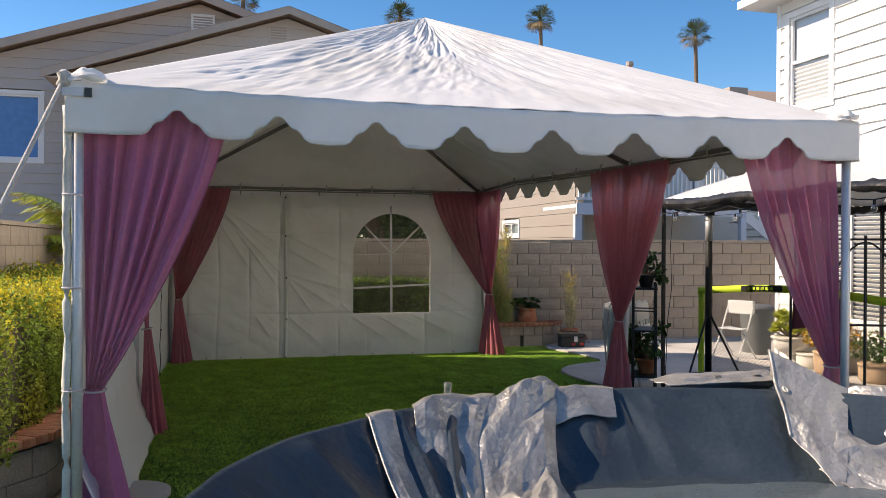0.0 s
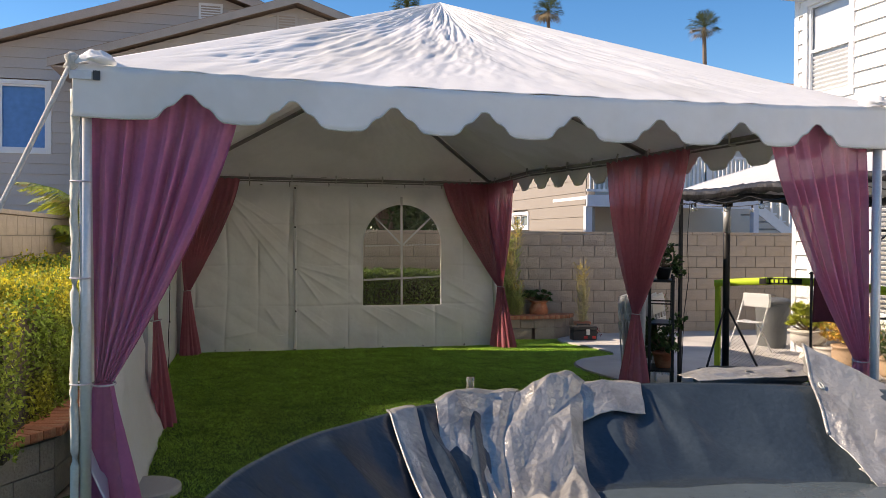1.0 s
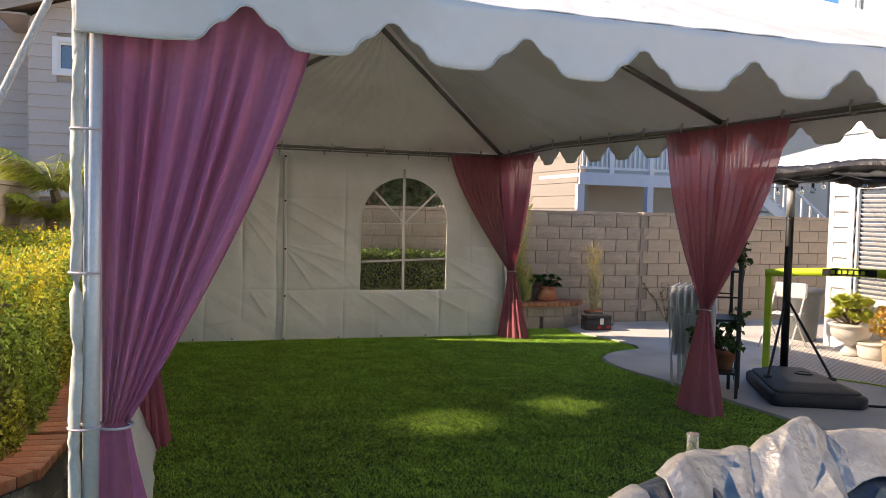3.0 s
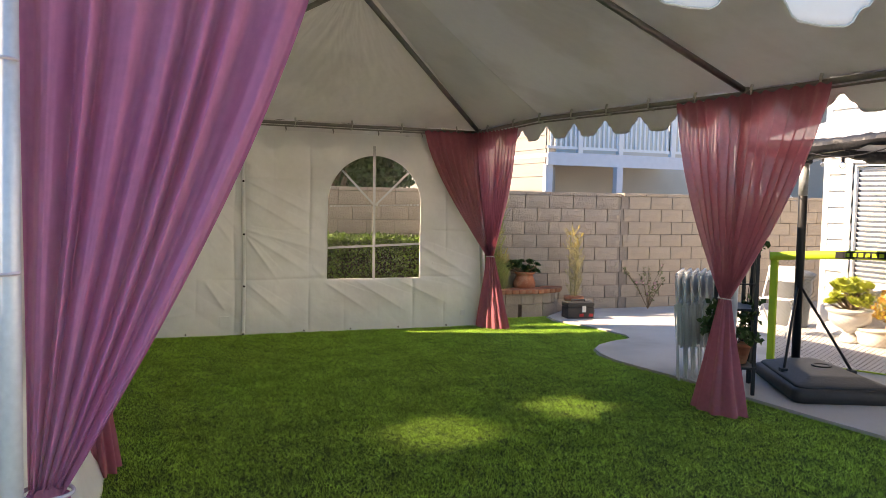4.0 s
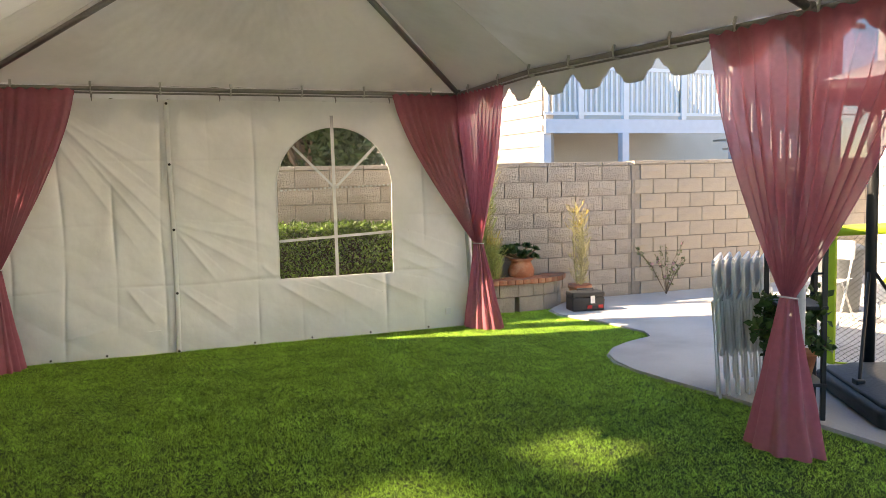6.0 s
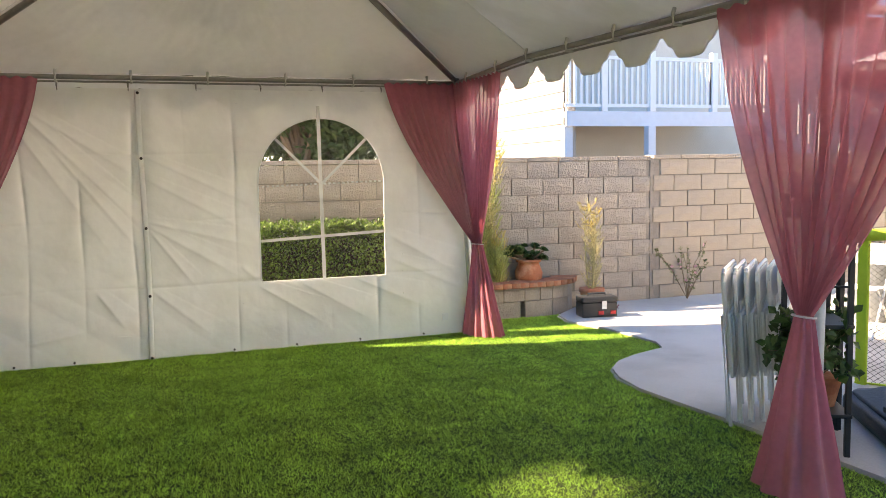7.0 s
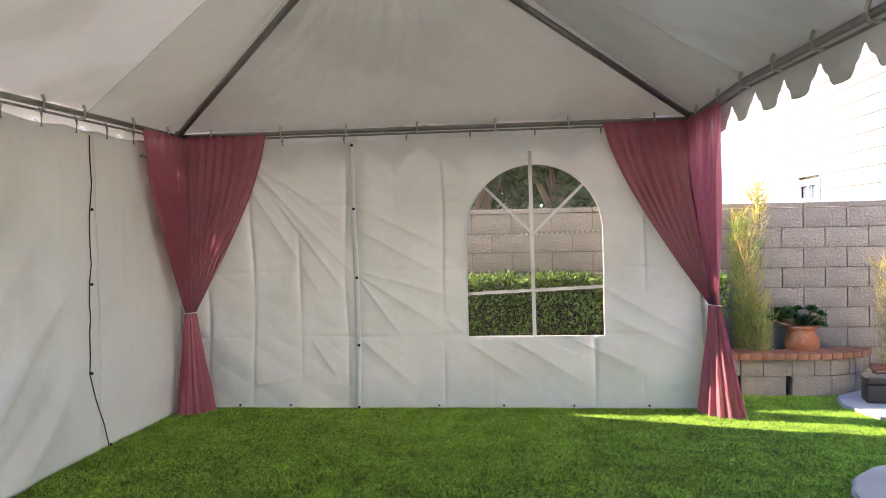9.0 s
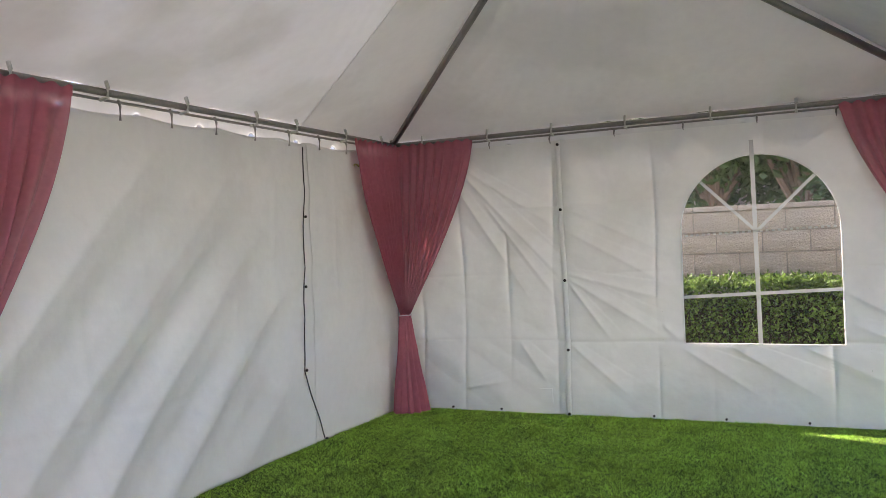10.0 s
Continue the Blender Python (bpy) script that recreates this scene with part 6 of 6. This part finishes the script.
for k in range(6):
    s = 0.275 + 0.022 * k
    bm = bmesh.new()
    sheet(bm, lambda u, v: bar_pt(s + 0.015 * u) - gn * 0.030 + Vector((0, 0, -0.024 - 0.036 * v)), 1, 1)
    part("print_bar", bm, M_LIME, lab)
bm = bmesh.new()
sheet(bm, lambda u, v: GA + gd * (GL * u) + Vector((0, 0, 0.004 + 0.012 * v)) + gn * (0.45 * math.sin(math.pi * u)), 30, 1)
solid(part("ground_bar", bm, M_LIME, goal), 0.02)
bm = bmesh.new()


def net_pt(a, b):
    p = bar_pt(a) * (1 - b) + (GA + gd * (GL * a) + gn * (0.45 * math.sin(math.pi * a))) * b
    p.z = (bar_pt(a).z - 0.08) * (1 - b) + 0.04 * b
    return p + gn * (0.16 * math.sin(math.pi * b) * math.sin(math.pi * a)) + Vector((0, 0, 0.02 * n3(a * 7, b * 7, 1)))


for k in range(-26, 62):
    for sgn in (1, -1):
        line = []
        for j in range(13):
            b = j / 12
            a = k / 61 + sgn * 0.42 * b + (0.42 if sgn < 0 else 0) * 1.0
            if 0 <= a <= 1:
                line.append(net_pt(a, b))
        if len(line) > 1:
            tube(bm, line, 0.0018, 3)
part("net", bm, M_BLACK, goal, "black knotted net")

# ---- pots along the white house ----
urn = [(0.10, 0), (0.12, 0.02), (0.11, 0.06), (0.06, 0.12), (0.075, 0.15), (0.15, 0.19), (0.225, 0.26), (0.24, 0.33), (0.235, 0.36), (0.275, 0.385), (0.275, 0.40), (0.22, 0.40)]
pot("urn", (6.84, -2.44, 0.03), urn, M_STONE, "pale fluted cast stone urn on the patio", 0.22, 0.395, 36, lambda a, z: 0.05 * abs(math.sin(9 * a)) if 0.16 < z < 0.33 else 0)
rng = random.Random(5)
succulent("succulent", [(6.84 + rng.uniform(-0.17, 0.17), -2.44 + rng.uniform(-0.18, 0.18), 0.56 + rng.uniform(-0.08, 0.2)) for _ in range(24)], 0.10, 7, M_YLEAF, "lime green rosette succulent in the stone urn", (6.84, -2.44, 0.42))
cracked = [(0.17, 0), (0.20, 0.05), (0.215, 0.2), (0.2, 0.25), (0.22, 0.26), (0.22, 0.29), (0.18, 0.29)]
pot("clay_pot", (6.84, -3.22, 0.03), cracked, M_CLAY, "round tan clay pot by the house wall", 0.18, 0.285)
pot("clay_pot", (6.95, -2.72, 0.03), [(r * 0.95, z * 0.7) for r, z in cracked], M_STONE, "low pale clay bowl by the house wall", 0.17, 0.198)
pts = []
for _ in range(300):
    a, e = rng.uniform(0, 6.28), rng.uniform(0.1, 1.3)
    r_ = 0.36 * rng.random() ** 0.4
    pts.append((6.84 + r_ * math.cos(a) * math.cos(e), -3.2 + 1.15 * r_ * math.sin(a) * math.cos(e), 0.36 + 1.15 * r_ * math.sin(e)))
jp = thing("jade_bush", "orange-tipped jade bush in a clay pot", "plant")
V, F = leaves(pts * 3, 0.055, rng, aspect=0.7)
soup("foliage", V, F, M_OLEAF, jp)
bm = bmesh.new()
for p in pts[::9]:
    tube(bm, [(6.84, -3.22, 0.31), tuple((Vector((6.84, -3.22, 0.31)) + Vector(p)) / 2), p], 0.010, 5, taper=0.5)
part("branchwork", bm, M_TWIG, jp)
pts = [(6.9 + rng.gauss(0, 0.16), -3.95 + rng.gauss(0, 0.22), 0.30 + abs(rng.gauss(0, 0.14))) for _ in range(500)]
jb = thing("low_shrub", "low green shrub with red tips by the house wall", "shrub")
V, F = leaves(pts, 0.06, rng)
soup("foliage", V, F, M_LEAF, jb)
pot("clay_pot", (6.9, -3.95, 0.03), [(r * 1.0, z * 0.8) for r, z in cracked], M_CLAY, "brown clay bowl by the house wall", 0.18, 0.227)

# ---- second canopy over the patio ----
c2 = thing("canopy", "long grey pop-up canopy with a black rolled edge", "canopy")
CX0, CX1, CY0, CY1, CZ = 3.96, 7.05, -8.3, -3.84, 2.20
apex = Vector(((CX0 + CX1) / 2, (CY0 + CY1) / 2, 2.95))
cs = [Vector((CX0, CY0, CZ)), Vector((CX1, CY0, CZ)), Vector((CX1, CY1, CZ)), Vector((CX0, CY1, CZ))]
for i in range(4):
    a, b = cs[i], cs[(i + 1) % 4]

    def cf(u, v, a=a, b=b):
        p = (a * (1 - u) + b * u) * (1 - v) + apex * v
        return p + Vector((0, 0, -0.10 * math.sin(math.pi * v) * math.sin(math.pi * u) + 0.02 * n3(u * 5, v * 4, i)))
    solid(part("canopy_panel", new_sheet(cf, 24, 14), M_CANOPY, c2, smooth=True), 0.003)
    d = (b - a).normalized()

    def roll(u, v, a=a, b=b):
        p = a * (1 - u) + b * u
        ang = 2 * math.pi * v
        L = (b - a).length
        r = 0.040 + 0.018 * n3(u * L * 3, i, 0.3) + 0.018 * n3(u * L * 9, math.cos(ang), math.sin(ang))
        side_ = Vector((d.y, -d.x, 0))
        return p + side_ * (r * math.cos(ang)) + Vector((0, 0, r * 1.3 * math.sin(ang) - 0.03 - 0.03 * math.sin(math.pi * 3 * u) ** 2))
    part("rolled_edge", new_sheet(roll, 90, 12), M_BLACKCLOTH, c2, "black rolled cloth edge", smooth=True)
for p in cs:
    q = p + (apex - p) * 0.03
    part("leg", new_box(q.x - 0.018, q.x + 0.018, q.y - 0.018, q.y + 0.018, 0.03, CZ, 0.003), M_BLACK, c2)
ls = thing("string_lights", "black string of clear bulb lights under the canopy edge", "string lights")
way = [Vector((CX0 - 0.05, CY1 + 0.05, 2.10)), Vector((CX0 - 0.05, (CY0 + CY1) / 2, 2.08)), Vector((CX0 - 0.05, CY0, 2.12)), Vector((CX1, CY0 - 0.05, 2.12))]
pts = []
for a, b in zip(way, way[1:]):
    for k in range(12):
        t = k / 12
        pts.append(a.lerp(b, t) + Vector((0, 0, -0.05 * math.sin(math.pi * ((t * 3) % 1)))))
pts2 = [Vector((CX0 - 0.05, CY1 + 0.05, 2.10)).lerp(Vector((7.12, -1.9, 2.35)), k / 14) + Vector((0, 0, -0.12 * math.sin(math.pi * k / 14))) for k in range(15)]
part("wire", tube(new_tube(pts, 0.005, 5), pts2, 0.005, 5), M_BLACK, ls)
for p in pts[::3] + pts2[2::3]:
    part("socket", new_tube([p, p + Vector((0, 0, -0.035))], 0.012, 8), M_BLACK, ls)
    part("bulb", new_lathe([(0.01, -0.035), (0.024, -0.055), (0.027, -0.072), (0.016, -0.09)], 12, tuple(p)), M_BULB, ls, "clear bulb", smooth=True)

# iron trellis screen beside the front right post
tr = thing("trellis", "grey iron trellis screen with arched bars", "trellis")
TA, TB = Vector((3.75, -6.9, 0.03)), Vector((5.3, -7.5, 0.03))
td = (TB - TA).normalized()
for k in range(7):
    p = TA + td * (k * 0.27)
    part("bar", new_tube([p, p + Vector((0, 0, 1.75 if k % 3 else 2.1))], 0.012 if k % 3 else 0.02, 8), M_GREYMETAL if k % 3 == 0 else M_BLACK, tr)
for z in (0.45, 1.05, 1.72):
    part("rail", new_tube([TA + Vector((0, 0, z)), TA + td * 1.62 + Vector((0, 0, z))], 0.010, 6), M_BLACK, tr)
for k in range(0, 6, 2):
    a, b = TA + td * (k * 0.27), TA + td * ((k + 2) * 0.27)
    arcp = [a.lerp(b, j / 10) + Vector((0, 0, 1.40 + 0.3 * math.sin(math.pi * j / 10))) for j in range(11)]
    part("arch_bar", new_tube(arcp, 0.008, 6), M_BLACK, tr)
cl = thing("cloth", "maroon cloth hanging over the trellis", "cloth")
bm = new_sheet(lambda u, v: Vector((5.09 + 0.38 * u, -4.75 - 0.2 * u, 1.32 - 0.52 * v)) + Vector((0.03 * math.sin(9 * u), 0.03 * math.sin(7 * u + v), 0.015 * math.sin(5 * u))), 20, 12)
solid(part("drape", bm, M_MAROON, cl, smooth=True), 0.006)
part("rod", new_tube([(5.04, -4.73, 1.32), (5.52, -4.98, 1.32)], 0.010, 6), M_BLACK, cl)
part("pole", new_tube([(5.06, -4.74, 0.03), (5.06, -4.74, 1.34)], 0.014, 8), M_BLACK, cl)
part("pole", new_tube([(5.50, -4.97, 0.03), (5.50, -4.97, 1.34)], 0.014, 8), M_BLACK, cl)

# glass bottle standing on the pool edge
bt = thing("bottle", "small clear glass jar with amber rest on the pool edge", "jar")
part("glass", new_lathe([(0.016, 0), (0.018, 0.008), (0.018, 0.06), (0.02, 0.085), (0.018, 0.085)], 14, (0.20, -8.60, 0.948)), M_BULB, bt, smooth=True)
part("content", new_lathe([(0.013, 0.006), (0.015, 0.022)], 12, (0.20, -8.60, 0.948)), mat("amber liquid", (0.6, 0.32, 0.05), 0.3), bt)

lone("paving_disc", new_lathe([(0.24, 0.0), (0.24, 0.035), (0.22, 0.045)], 32, (-1.42, -6.55, 0.0)), M_CONC, "round grey concrete paving disc on the lawn", "paving disc", smooth=False)

# ---- grass ----
rng = np.random.default_rng(7)
N = 720000
gx = rng.uniform(-1.75, 4.5, N)
gy = -7.9 + 8.5 * (1 - rng.random(N) ** 1.25)
keep = np.array([inside_poly(x, y, lawn_outline) for x, y in zip(gx, gy)]) & ~((gy > 0.2) & (gx < 3.0))
gx, gy = gx[keep], gy[keep]
n = len(gx)
ang = rng.uniform(0, 2 * np.pi, n)
tuft = np.sin(gx * 47 + 2.6 * np.sin(gy * 19 + gx * 7)) * np.sin(gy * 53 - gx * 21 + 2.4 * np.sin(gx * 29 - gy * 5)) * 0.6 + 0.5 * np.sin(gx * 13 + gy * 17 + 3 * np.sin(gy * 6 - gx * 4))
tall = rng.uniform(0.008, 0.021, n) * (0.85 + 0.3 * (np.sin(gx * 2.1 + 1.3 * np.sin(gy * 1.7)) * 0.5 + 0.5)) * (1 + 0.42 * tuft)
leanx, leany = rng.normal(0, 0.012, n), rng.normal(0, 0.012, n)
w = rng.uniform(0.0016, 0.0036, n)
cx, cy = np.cos(ang) * w, np.sin(ang) * w
co = np.empty((n, 3, 3), np.float32)
co[:, 0] = np.stack([gx - cx, gy - cy, np.zeros(n)], 1)
co[:, 1] = np.stack([gx + cx, gy + cy, np.zeros(n)], 1)
co[:, 2] = np.stack([gx + leanx, gy + leany, tall], 1)
me = bpy.data.meshes.new("grass")
me.vertices.add(3 * n)
me.loops.add(3 * n)
me.polygons.add(n)
me.vertices.foreach_set("co", co.ravel())
me.loops.foreach_set("vertex_index", np.arange(3 * n, dtype=np.int32))
me.polygons.foreach_set("loop_start", np.arange(0, 3 * n, 3, dtype=np.int32))
me.update(calc_edges=True)
me.validate()
me.materials.append(M_BLADE)
tagged(new("grass", me), "short dense green grass blades on the lawn", "grass", kind="stuff")
